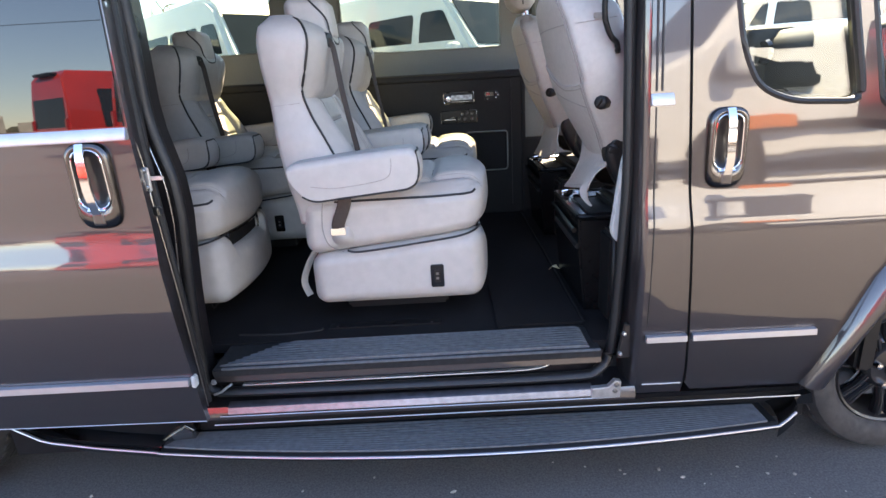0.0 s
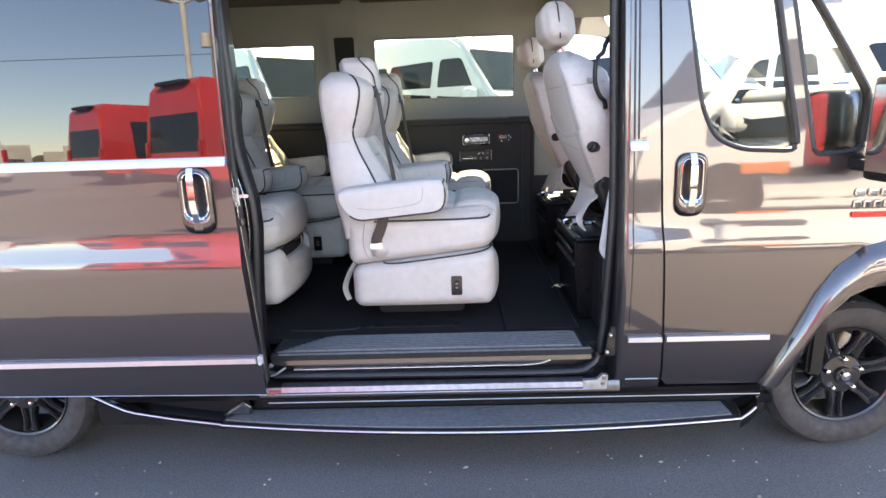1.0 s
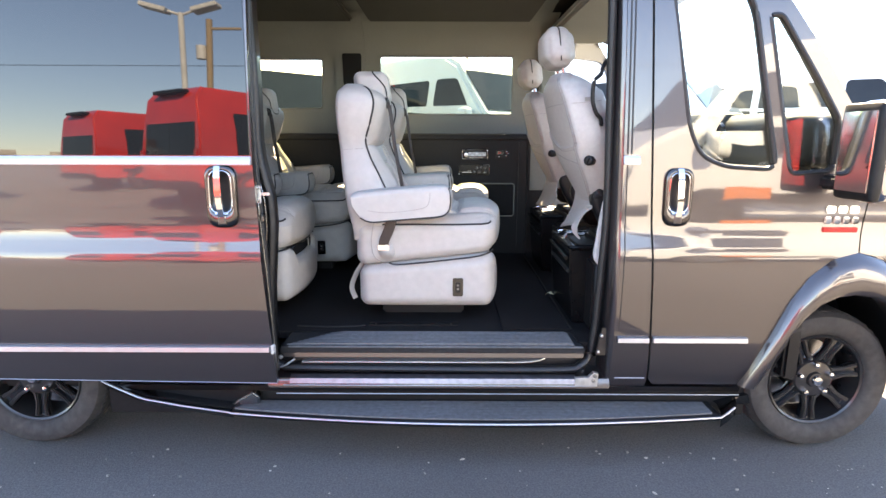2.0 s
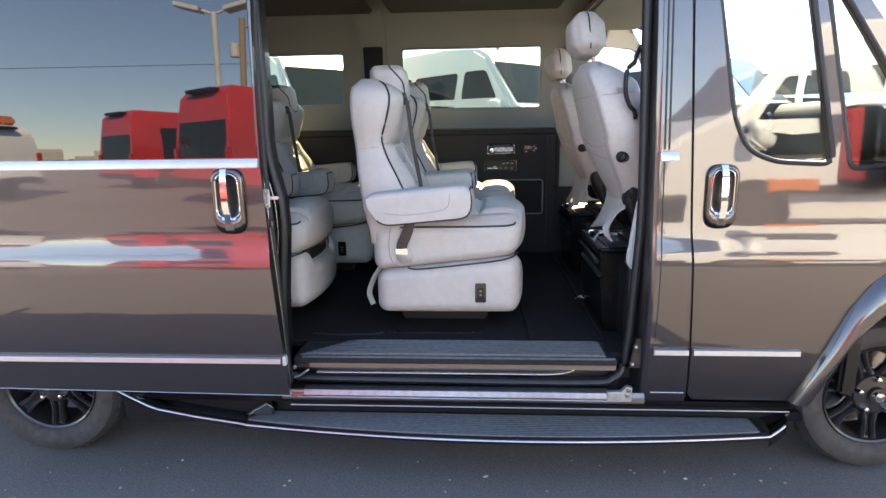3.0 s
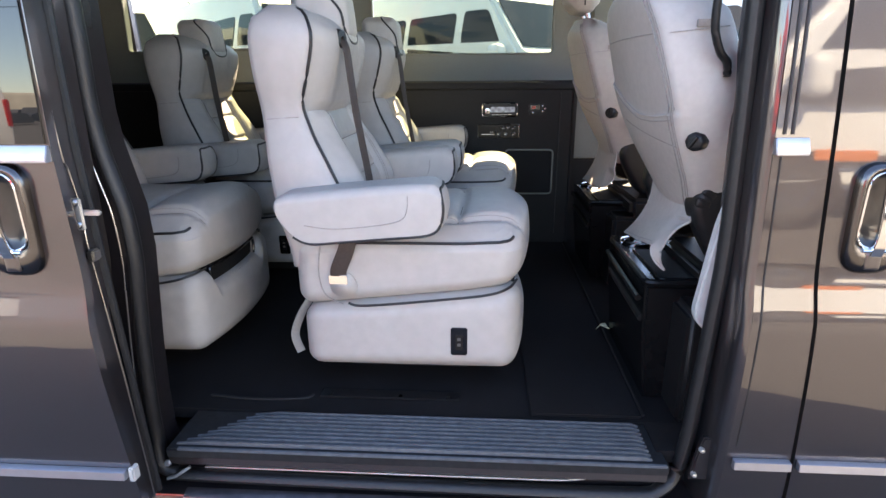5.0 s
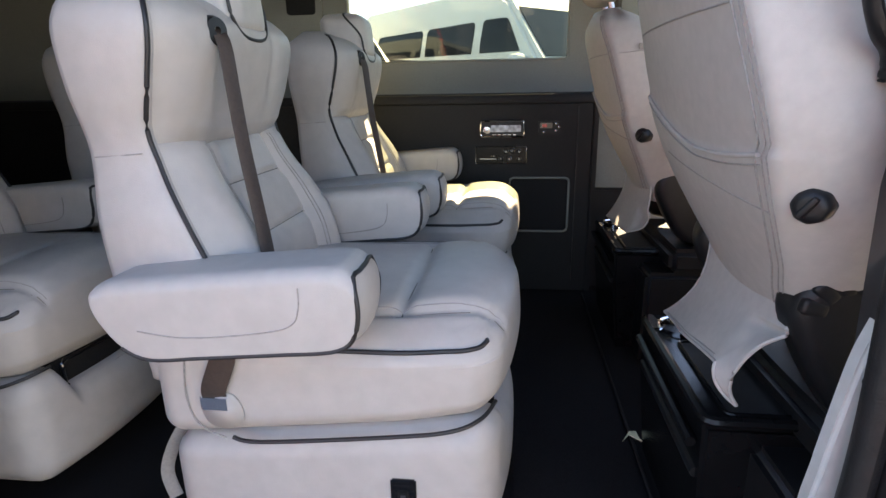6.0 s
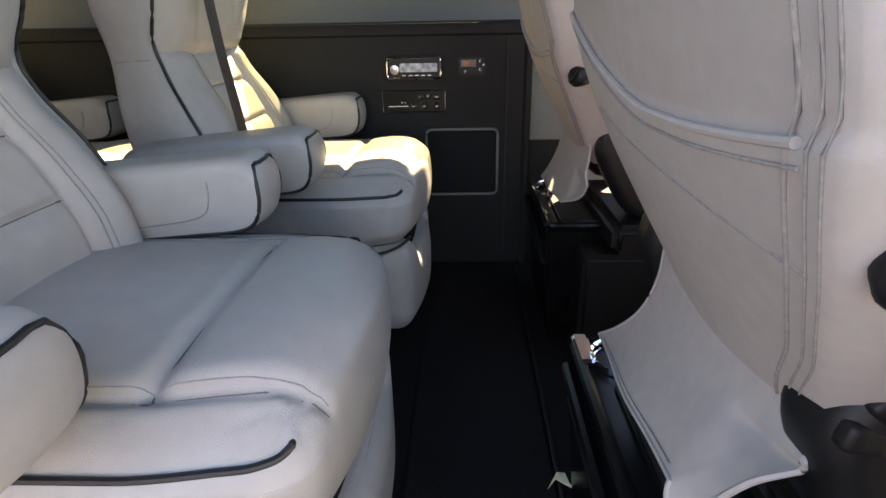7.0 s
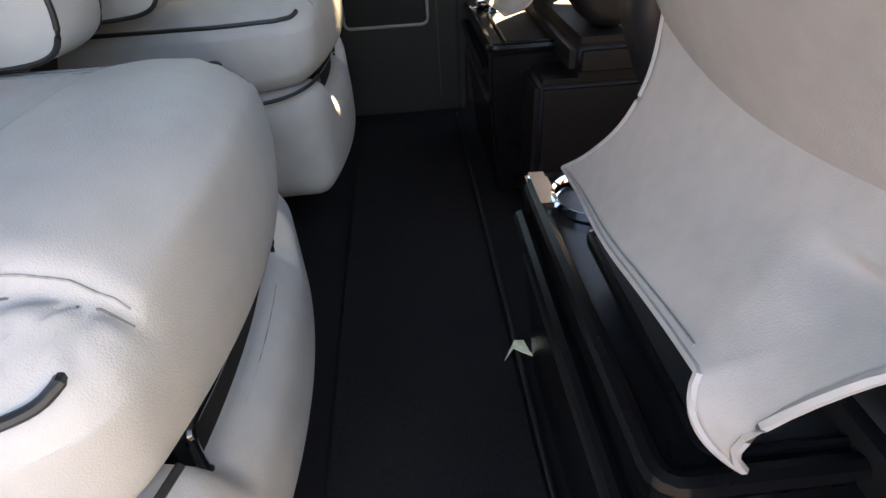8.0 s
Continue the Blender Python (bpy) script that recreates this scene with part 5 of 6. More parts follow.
    c.matrix_basis = Matrix.Translation(at)
    return c


SEAT_Y, SEAT_Y2, ROW = 0.555, 1.40, -0.855
WIDEN[:] = 1.0, 1.0
chair = captain_chair((-0.12, SEAT_Y, FLOOR))
copy_thing(chair, Matrix.Translation((-0.105, SEAT_Y2, FLOOR)))
copy_thing(chair, Matrix.Translation((-0.12 + ROW - 0.03, SEAT_Y + 0.05, FLOOR)))
copy_thing(chair, Matrix.Translation((-0.12 + ROW + 0.09, SEAT_Y2, FLOOR)))


# ---- cab seats, seen from behind ----
CAB_REAR = [(1.00, 0.588), (1.045, 0.568), (1.10, 0.538), (1.20, 0.486), (1.27, 0.458), (1.41, 0.417), (1.49, 0.398), (1.535, 0.415)]
CAB_NEAR = [(1.00, -0.125), (1.05, -0.142), (1.12, -0.180), (1.20, -0.222), (1.30, -0.248), (1.42, -0.232), (1.49, -0.190), (1.535, -0.110)]
CAB_FAR = [(1.00, 0.165), (1.07, 0.190), (1.15, 0.212), (1.30, 0.228), (1.42, 0.210), (1.49, 0.178), (1.535, 0.110)]


def pocket_line(y):
    return 1.248 + 0.36 * max(0, y + 0.04) ** 1.25 + 0.25 * max(0, -y - 0.10) ** 1.5


def cab_back(u, z):
    """A point on the rear face of a cab seat's back; u runs from -1 at its door side to 1."""
    y0, y1 = ease(CAB_NEAR, z), ease(CAB_FAR, z)
    y = (y0 + y1) / 2 + u * (y1 - y0) / 2
    x = ease(CAB_REAR, z) - 0.018 * (1 - u * u)
    return Vector((x - 0.006 * soft((pocket_line(y) - z) / 0.006), y, z))


def cab_seat(at, grips):
    """A cab seat facing +x (grips: with finger grips on its door side and a curled flap), with a vinyl-covered back, a hanging back flap, recliner covers and a black box under it."""
    c = thing("cab_seat", (0.55, 0, FLOOR), "light grey vinyl covered cab seat with a hanging back flap", "seat", "cab seats")
    loops = []
    for k in range(91):
        z = 1.0 + 0.535 * k / 90
        rear = [cab_back(-1 + 2 * i / 28, z) for i in range(29)]
        f = 0.150 * math.sqrt(clamp((1.54 - z) / 0.08)) * (0.9 + 0.1 * z)
        y0, y1 = rear[0].y, rear[-1].y
        x = rear[0].x
        near = [(x + f, y0 + 0.030), (x + f - 0.012, y0 + 0.008), (x + 0.6 * f, y0 - 0.012), (x + 0.35 * f, y0 - 0.014), (x + 0.035, y0 - 0.010), (x + 0.014, y0 - 0.004)]
        far = [(x + 0.014, y1 + 0.004), (x + 0.035, y1 + 0.010), (x + 0.6 * f, y1 + 0.012), (x + f - 0.012, y1 - 0.008), (x + f, y1 - 0.030)]
        loops.append([(a, b, z) for a, b in near] + [tuple(p) for p in rear] + [(a, b, z) for a, b in far])
    back = part("backrest", rings(loops), CLOTH, c, sharp=180)
    part("seat_cushion", softbox(0.72, 1.10, -0.200, 0.215, 0.86, 1.0, 0.04, 0.012, 8), CLOTH, c)
    part("headrest", softbox(0.356, 0.466, -0.108, 0.108, 1.566, 1.708, 0.042, 0.010, 14, lambda q: (q.x - 0.1 * (q.z - 1.63), q.y * (1 - 0.18 * soft((q.z - 1.60) / 0.09)), q.z)), CLOTH, c, sharp=180)
    part("headrest_piping", tube(smooth_line([(0.412, -0.111, 1.580), (0.410, -0.112, 1.61), (0.404, -0.099, 1.680), (0.401, -0.078, 1.706), (0.400, 0.0, 1.718), (0.401, 0.078, 1.706), (0.404, 0.099, 1.680), (0.410, 0.112, 1.61), (0.412, 0.111, 1.580)], 5), 0.0026), PIPING, c)
    for s in (-1, 1):
        part("headrest_post", tube([(0.450, s * 0.05, 1.49), (0.425, s * 0.05, 1.59)], 0.008), STEEL, c)
    # seams on the back
    rear_at = lambda y, z, off=0.0: cab_back((2 * y - ease(CAB_NEAR, z) - ease(CAB_FAR, z)) / (ease(CAB_FAR, z) - ease(CAB_NEAR, z)), z) + Vector((-off, 0, 0))
    for d, r in ((0.0, 0.0030), (0.011, 0.0012)):
        part("pocket_edge", tube([rear_at(y, pocket_line(y) - 0.004 - d, 0.001) for y in [-0.216 + 0.0173 * k for k in range(26)]], r), CLOTH if r > 0.002 else SEAM, back)
    part("seam", tube([rear_at(y, 1.185 + 0.10 * (y + 0.2), 0.0003) for y in [-0.20 + 0.018 * k for k in range(20)]], 0.0011, 6), SEAM, back)
    for d in (0.0, 0.013, 0.022):
        part("zip", tube([rear_at(ease(CAB_NEAR, z) + 0.030 - d + (0.015 * soft((1.12 - z) / 0.08)), z, 0.0006) for z in [1.035 + 0.0145 * k for k in range(34)]], 0.0009 if d else 0.0015), SEAM, back, "stitched zip line")
    part("seam", tube([rear_at(y, 1.412, 0.0004) for y in [-0.205 + 0.02 * k for k in range(21)]], 0.0013, 6), SEAM, back)
    part("seam", tube([(0.432, -0.239, 1.412), (0.455, -0.246, 1.413), (0.50, -0.249, 1.418), (0.54, -0.246, 1.422)], 0.0013, 6), SEAM, back)
    part("label_tab", box(0.478, 0.508, -0.2505, -0.2445, 1.420, 1.434, 0.001), WEB_GREY, back)
    # flap
    left = smooth_line([(0.566, 0.188, 1.060), (0.558, 0.176, 1.005), (0.545, 0.186, 0.955), (0.532, 0.228, 0.905), (0.521, 0.275, 0.866)], 9)
    right = smooth_line([(0.566, -0.138, 1.056), (0.558, -0.141, 1.026), (0.546, -0.143, 1.012), (0.522, -0.133, 0.990), (0.493, -0.106, 0.938)], 9)
    if not grips:
        right = smooth_line([(0.566, -0.140, 1.056), (0.562, -0.152, 1.015), (0.552, -0.160, 0.970), (0.540, -0.146, 0.925), (0.522, -0.070, 0.892)], 9)
    nv, nu = len(left) - 1, 72
    flap, rows = bmesh.new(), []
    for i in range(nv + 1):
        v = i / nv
        row = []
        for k in range(nu + 1):
            u = 1 - (1 - k / nu) ** 1.8
            p = left[i].lerp(right[i], u)
            # belly under the seat, a valley beside the corner and the corner rolled under
            p.x += -0.010 * (1 - v) ** 3 * (1 - (2 * u - 1) ** 2) - 0.006 * dent(u, 0.50, 0.22) * v ** 2
            p.x += 0.016 * soft((u - 0.52 - 0.36 * v) / 0.13) * soft((v - 0.40) / 0.2) * (1 - v ** 3)
            w = clamp((u - 0.925) / 0.075) * clamp((v - 0.76) / 0.24) ** 1.7 if grips else 0.0
            p += Vector((0.030 * w * w - 0.024 * w * (1 - w), 0.006 * w, -0.064 * w))
            row.append(flap.verts.new(p))
        rows.append(row)
    for a, b in zip(rows, rows[1:]):
        for k in range(nu):
            flap.faces.new((a[k], a[k + 1], b[k + 1], b[k]))
    hem = [v.co.copy() for v in rows[-1]]
    sides = [[r[0].co.copy() for r in rows], [r[-1].co.copy() for r in rows]]
    stitch = [rows[-3][k].co + Vector((-0.0012, 0, 0.0)) for k in range(2, nu - 22)]
    bmesh.ops.recalc_face_normals(flap, faces=flap.faces)
    r = bmesh.ops.extrude_face_region(flap, geom=list(flap.faces))
    for v in (g for g in r["geom"] if isinstance(g, bmesh.types.BMVert)):
        v.co.x += 0.003
    sheet = part("back_flap", flap, CLOTH, c, "loose vinyl flap curling at its corner" if grips else "loose vinyl flap with a rounded corner", sharp=180)
    part("hem", tube([p + Vector((0.001, 0, 0.0)) for p in hem], 0.0030, 6), CLOTH, sheet)
    for line in sides:
        part("hem", tube([p + Vector((0.001, 0, 0.0)) for p in line], 0.0030, 6), CLOTH, sheet)
    part("stitching", tube(stitch, 0.0008, 5), SEAM, sheet)
    # recliner covers, knobs and belt latch
    for s in (-1, 1):
        shift = 0.0 if grips else 0.028
        egg = [(0.611 + 0.064 * math.cos(t), 1.048 + 0.064 * math.sin(t), 0) for t in (radians(-15 + 21 * k) for k in range(11))]
        egg += [(0.566, 0.990, 0), (0.600, 0.930, 0), (0.640, 0.885, 0), (0.705, 0.885, 0), (0.688, 0.985, 0)]
        r = part("recliner_cover", rounded_bar(smooth_line([(x + shift, z, 0) for x, z, _ in egg], 2, True), -0.172 if s < 0 else 0.190, -0.095 if s < 0 else 0.256, 0.024), PLASTIC, c, "black recliner cover", sharp=180)
        for k in range(5 if grips and s < 0 else 0):
            t = radians(40 + 32 * k)
            m = Matrix.Translation((0.611, -0.167, 1.048)) @ Matrix.Rotation(-t, 4, 'Y')
            part("grip", moved(softbox(0.026, 0.060, -0.006, 0.012, -0.011, 0.011, 0.006, 0.0, 4), m), PLASTIC, r, "moulded finger grip")
        face = Matrix.Rotation(radians(-42), 4, 'Z') if s < 0 else Matrix.Rotation(radians(180 + 14), 4, 'Z')
        hub = Matrix.Translation((0.512, -0.232 if s < 0 else 0.236, 1.202)) @ face
        knob = lathe([(0.001, -0.018), (0.009, -0.0185), (0.015, -0.017), (0.0190, -0.012), (0.0198, 0.0), (0.0198, 0.016)], 32, hub)
        for v in knob.verts:
            q = hub.inverted() @ v.co
            a = math.atan2(q.z, q.x)
            k = 1 + 0.025 * math.cos(8 * a) * (1 if math.hypot(q.x, q.z) > 0.015 else 0)
            v.co = hub @ Vector((q.x * k, q.y, q.z * k))
        part("lumbar_knob", knob, PLASTIC, c, "black star knob")
        part("knob_grip", moved(softbox(-0.004, 0.004, -0.025, -0.017, -0.014, 0.014, 0.003, 0.0, 3), hub @ Matrix.Rotation(radians(35), 4, 'Y')), PLASTIC, c)
    # box and tray below
    part("seat_box", box(0.56, 1.02, -0.205, 0.235, FLOOR, 0.80, 0.015, 3), PLASTIC, c, "black plastic seat box")
    part("seat_frame", box(0.62, 1.0, -0.215, 0.215, 0.80, 0.875, 0.02, 3), PLASTIC, c)
    T0, T1, TZ = -0.088, 0.312, 0.840
    part("tray_body", prism([(0.492, 0.70), (0.512, FLOOR + 0.004), (0.72, FLOOR + 0.004), (0.72, TZ - 0.012), (0.488, TZ - 0.012)], T0, T1, 0.008, 3), TRAY, c, "gloss black rear tray")
    rim = [(0.491, T0 + 0.004), (0.491, T1 - 0.004), (0.72, T1 - 0.004), (0.72, T0 + 0.004)]
    part("tray_rim", tube([(x, y, TZ - 0.006) for x, y in rounded(rim, 0.018)], 0.009, 8, True), TRAY, c)
    deck = box(0.497, 0.72, T0 + 0.010, T1 - 0.010, TZ - 0.012, TZ - 0.004, 0.003)
    part("tray_deck", deck, TRAY, c)
    part("tray_well", box(0.528, 0.70, T0 + 0.024, 0.185, TZ - 0.0042, TZ - 0.002, 0.001), PANEL, c)
    well = [(0.526, T0 + 0.020), (0.526, 0.188), (0.70, 0.188), (0.70, T0 + 0.020)]
    part("well_rim", tube([(x, y, TZ - 0.002) for x, y in rounded(well, 0.015)], 0.004, 8, True), TRAY, c)
    part("tray_ledge", tube(smooth_line([(0.480, T1 - 0.02, 0.796), (0.478, 0.1, 0.792), (0.478, T0 + 0.02, 0.786)], 6), 0.009), TRAY, c)
    part("tray_ledge", tube(smooth_line([(0.494, T1 - 0.02, 0.735), (0.492, 0.1, 0.733), (0.492, T0 + 0.02, 0.730)], 6), 0.010), PLASTIC, c)
    cup = lathe([(0.044, 0.006), (0.048, 0.008), (0.048, -0.002), (0.041, -0.004), (0.037, -0.035), (0.002, -0.036)], 32, Matrix.Translation((0.552, 0.248, TZ)) @ Matrix.Rotation(radians(90), 4, 'X'))
    part("cup_holder", cup, CHROME, c, "chrome cup holder ring")
    part("tray_corner", box(0.486, 0.512, 0.235, T1 + 0.001, TZ - 0.004, TZ + 0.005, 0.004), CHROME, c, "chrome tray corner")
    c.matrix_basis = Matrix.Translation(at)
    return c


cab_seat((0.55, 0.375, FLOOR), True)
driver = cab_seat((0.585, 1.30, FLOOR), False)
strap = smooth_line([(0.580, 1.045, 1.48), (0.590, 1.046, 1.39), (0.610, 1.047, 1.29), (0.625, 1.046, 1.22), (0.631, 1.045, 1.165)], 5)
part("belt", tube(strap, flat=((1, 0, 0.3), 0.013, 0.0016)), WEBBING, driver, "dark belt strap")
part("belt_latch", box(0.610, 0.647, 1.035, 1.060, 1.145, 1.200, 0.008), GLOSSY, driver, "gloss black belt latch")
WIDEN[:] = 1.0, BROAD

# ---- dashboard ----
dash = thing("dashboard", (1.3, 0.86, 1.0), "dark grey plastic dashboard with vents, screen and centre stack", "dashboard")
part("dash_top", softbox(1.22, 1.48, 0.10, 1.60, 1.17, 1.385, 0.05, 0.01, 10, lambda q: (q.x + 0.10 * math.sin(math.pi * (q.y - 0.1) / 1.5), q.y, q.z)), DASH, dash)
part("cluster_hood", softbox(1.16, 1.46, 0.94, 1.30, 1.33, 1.440, 0.05, 0.01, 8), DASH, dash)
part("centre_stack", softbox(1.20, 1.40, 0.62, 0.92, 0.70, 1.41, 0.04, 0.0, 8, lambda q: (q.x - 0.12 * (1.2 - q.z), q.y, q.z)), DASH, dash)
part("screen", box(1.192, 1.212, 0.68, 0.86, 1.25, 1.36, 0.004), GLOSSY, dash, "gloss black screen")
for k in range(3):
    part("dial", lathe([(0.001, -0.012), (0.018, -0.010), (0.02, 0.0)], 16, Matrix.Translation((1.196, 0.69 + 0.07 * k, 1.205)) @ Matrix.Rotation(radians(-90), 4, 'Z')), STEEL, dash)
for y in (0.24, 0.60):
    part("air_vent", lathe([(0.005, -0.004), (0.030, -0.004), (0.040, -0.012), (0.046, 0.0)], 20, Matrix.Translation((1.278, y, 1.315)) @ Matrix.Rotation(radians(-90), 4, 'Z')), GLOSSY, dash, "round air vent")
wheel_rim = thing("steering_wheel", (1.1, 1.14, 1.18), "black plastic steering wheel at the dashboard", "steering wheel")
m = Matrix.Translation((1.08, 1.14, 1.22)) @ Matrix.Rotation(radians(-65), 4, 'Y')
part("rim", moved(tube([(0.185 * math.cos(2 * math.pi * k / 32), 0.185 * math.sin(2 * math.pi * k / 32), 0) for k in range(32)], 0.015, 8, True), m), PLASTIC, wheel_rim)
part("boss", moved(softbox(-0.06, 0.06, -0.07, 0.07, -0.03, 0.01, 0.02), m), PLASTIC, wheel_rim)
part("spoke", moved(box(-0.02, 0.02, -0.18, 0.18, -0.012, 0.0, 0.004), m), PLASTIC, wheel_rim)
part("column", moved(box(-0.03, 0.03, -0.03, 0.03, -0.25, -0.02, 0.01), m), PLASTIC, wheel_rim)

# speck of sunlight on the carpet, added as a thin pale yellow piece
bm = bmesh.new()
vs = [bm.verts.new(p) for p in ((0.470, 0.580, FLOOR + 0.010), (0.492, 0.612, FLOOR + 0.012), (0.505, 0.604, FLOOR + 0.020), (0.512, 0.590, FLOOR + 0.011), (0.520, 0.580, FLOOR + 0.010), (0.500, 0.588, FLOOR + 0.014), (0.487, 0.595, FLOOR + 0.016))]
bm.faces.new(vs)
r = bmesh.ops.extrude_face_region(bm, geom=list(bm.faces))
for v in (g for g in r["geom"] if isinstance(g, bmesh.types.BMVert)):
    v.co.z -= 0.002
whole("sun_speck", bm, SUN_SPECK, "small pale yellow sliver standing for a sunlit speck on the black carpet", "litter")


WIDEN[:] = 1.0, 1.0


# ---- other vehicles on the lot ----
def parked_van(name, at, turn, paint, label, tall=2.62, long=5.6, rear_glass=True, group="parked vans"):
    """A high roof panel van about 5.6 m long, nose towards its own +x, built round its middle on the ground."""
    c = thing(name, (0, 0, 0), label, "van", group)
    h = long / 2
    prof = [(-h, 0.42), (-h - 0.03, 0.9), (-h + 0.02, 1.6), (-h + 0.10, tall - 0.22), (-h + 0.26, tall - 0.03), (h - 2.1, tall), (h - 1.75, tall - 0.06), (h - 1.45, tall - 0.20 if tall > 2.3 else tall - 0.3), (h - 0.70, 0.42 + 0.46 * tall),
            (h - 0.30, 0.20 + 0.46 * tall), (h - 0.05, 0.46 * tall), (h + 0.02, 0.75), (h, 0.36), (h - 0.55, 0.34), (-h + 0.4, 0.36)]
    b = prism(prof, -1.0, 1.0, 0.0)
    bmesh.ops.bisect_plane(b, geom=list(b.verts) + list(b.edges) + list(b.faces), plane_co=(0, 0, 1.25), plane_no=(0, 0, 1))
    bmesh.ops.bisect_plane(b, geom=list(b.verts) + list(b.edges) + list(b.faces), plane_co=(0, 0, 1.9), plane_no=(0, 0, 1))
    for v in b.verts:
        z = v.co.z
        v.co.y *= 1 - 0.05 * max(0, (z - 1.25) / 0.65) - 0.08 * max(0, (z - 1.9) / 0.6) ** 1.5
        if v.co.x > h - 0.7:
            v.co.y *= 1 - 0.10 * (v.co.x - h + 0.7) / 0.7
    es = [e for e in b.edges if len(e.link_faces) == 2 and e.calc_face_angle(0) > radians(50)]
    bmesh.ops.bevel(b, geom=es, offset=0.07, segments=4, affect='EDGES', clamp_overlap=True)
    part("body", b, paint, c, sharp=50)

    def side_y(z):
        lean = 0.05 * max(0, (min(z, 1.9) - 1.25) / 0.65)
        top = 0.05 * (tall - 1.9) / 0.65 + 0.08 * ((tall - 1.9) / 0.6) ** 1.5
        return 1 - lean - top * max(0, (z - 1.9) / (tall - 1.9))
    for s in (-1, 1):
        for poly, nm in (([(h - 1.40, tall - 0.46), (h - 1.90, tall - 0.45), (h - 1.90, 0.47 * tall), (h - 0.84, 0.47 * tall), (h - 0.78, 0.50 * tall)], "door_window"),
                         ([(h - 2.08, 0.47 * tall), (h - 3.25, 0.47 * tall), (h - 3.25, tall - 0.47), (h - 2.08, tall - 0.46)], "side_window"),
                         ([(h - 3.38, 0.47 * tall), (h - 4.75, 0.47 * tall), (h - 4.75, tall - 0.48), (h - 3.38, tall - 0.47)], "side_window")):
            if nm == "side_window" and not rear_glass:
                continue
            b = prism(rounded(poly, 0.08), 0.0, 0.02, 0.0)
            bmesh.ops.bisect_plane(b, geom=list(b.verts) + list(b.edges) + list(b.faces), plane_co=(0, 0, 1.9), plane_no=(0, 0, 1))
            for v in b.verts:
                v.co.y = s * (side_y(v.co.z) + 0.006 - v.co.y)
            part(nm, b, DARK_GLASS, c)
        b = softbox(h - 1.08, h - 0.86, 1.03, 1.24, 1.34, 1.72, 0.06, 0.01, 5)
        if s < 0:
            moved(b, Matrix.Scale(-1, 4, (0, 1, 0)))
        part("side_mirror", b, paint if paint is WHITE else PLASTIC, c)
        part("side_rub_strip", box(-h + 0.6, h - 1.0, min(s * 0.98, s * 1.02), max(s * 0.98, s * 1.02), 0.62, 0.72, 0.01), PLASTIC, c)
        part("tail_lamp", box(-h - 0.045, -h + 0.06, min(s * 0.84, s * 0.96), max(s * 0.84, s * 0.96), 0.95, 1.55, 0.02), RED_LENS, c)
        part("headlight", softbox(h - 0.42, h - 0.06, min(s * 0.62, s * 0.90), max(s * 0.62, s * 0.90), 0.86, 1.10, 0.05, 0.0, 5), CLEAR_LENS, c)
        for x in (h - 1.0, -h + 1.15):
            m = Matrix.Translation((x, s * 0.99, 0.35)) @ (Matrix.Identity(4) if s < 0 else Matrix.Rotation(math.pi, 4, 'Z'))
            w = part("tyre", lathe([(0.21, 0.0), (0.24, -0.02), (0.32, -0.02), (0.35, 0.02), (0.35, 0.20), (0.3, 0.22)], 28, m), TYRE, c)
            part("rim", lathe([(0.215, 0.0), (0.20, 0.02), (0.06, 0.03), (0.04, 0.0), (0.001, 0.0)], 24, m), STEEL, c)
            part("wheel_well", lathe([(0.36, -0.013), (0.43, -0.013), (0.43, 0.05), (0.36, 0.05)], 28, m), PLASTIC, c)
    b = bmesh.new()
    vs = [b.verts.new(p) for p in ((h - 1.34, -0.76, tall - 0.34), (h - 1.34, 0.76, tall - 0.34), (h - 0.74, 0.84, 0.44 + 0.46 * tall), (h - 0.74, -0.84, 0.44 + 0.46 * tall))]
    b.faces.new(vs)
    moved(b, Matrix.Translation((0.02, 0, 0.012)))
    bmesh.ops.solidify(b, geom=list(b.faces), thickness=0.01)
    part("windscreen", b, DARK_GLASS, c)
    part("front_bumper", softbox(h - 0.35, h + 0.06, -0.93, 0.93, 0.32, 0.66, 0.08, 0.0, 6), PLASTIC, c)
    part("grille", box(h - 0.02, h + 0.035, -0.6, 0.6, 0.78, 0.92, 0.02), PLASTIC, c)
    part("rear_bumper", box(-h - 0.08, -h + 0.1, -0.92, 0.92, 0.36, 0.55, 0.03), PLASTIC, c)
    for s in (-1, 1) if rear_glass else ():
        b = prism(rounded([(min(s * 0.004, s * 0.84), 1.34), (max(s * 0.004, s * 0.84), 1.34), (max(s * 0.004, s * 0.80), 2.06), (min(s * 0.004, s * 0.80), 2.06)], 0.012), 0.0, 0.02, 0.0, axis="x")
        for v in b.verts:
            v.co.x = -h - 0.035 + 0.05 * max(0, (v.co.z - 0.9)) / 0.7 + v.co.x * 0.5
        part("rear_window", b, DARK_GLASS, c)
    part("roof_spoiler", softbox(-h + 0.02, -h + 0.20, -0.48, 0.48, tall - 0.14, tall - 0.06, 0.03, 0.0, 5), PLASTIC, c)
    c.matrix_basis = Matrix.Translation((at[0], at[1], GROUND)) @ Matrix.Rotation(radians(turn), 4, 'Z')
    return c


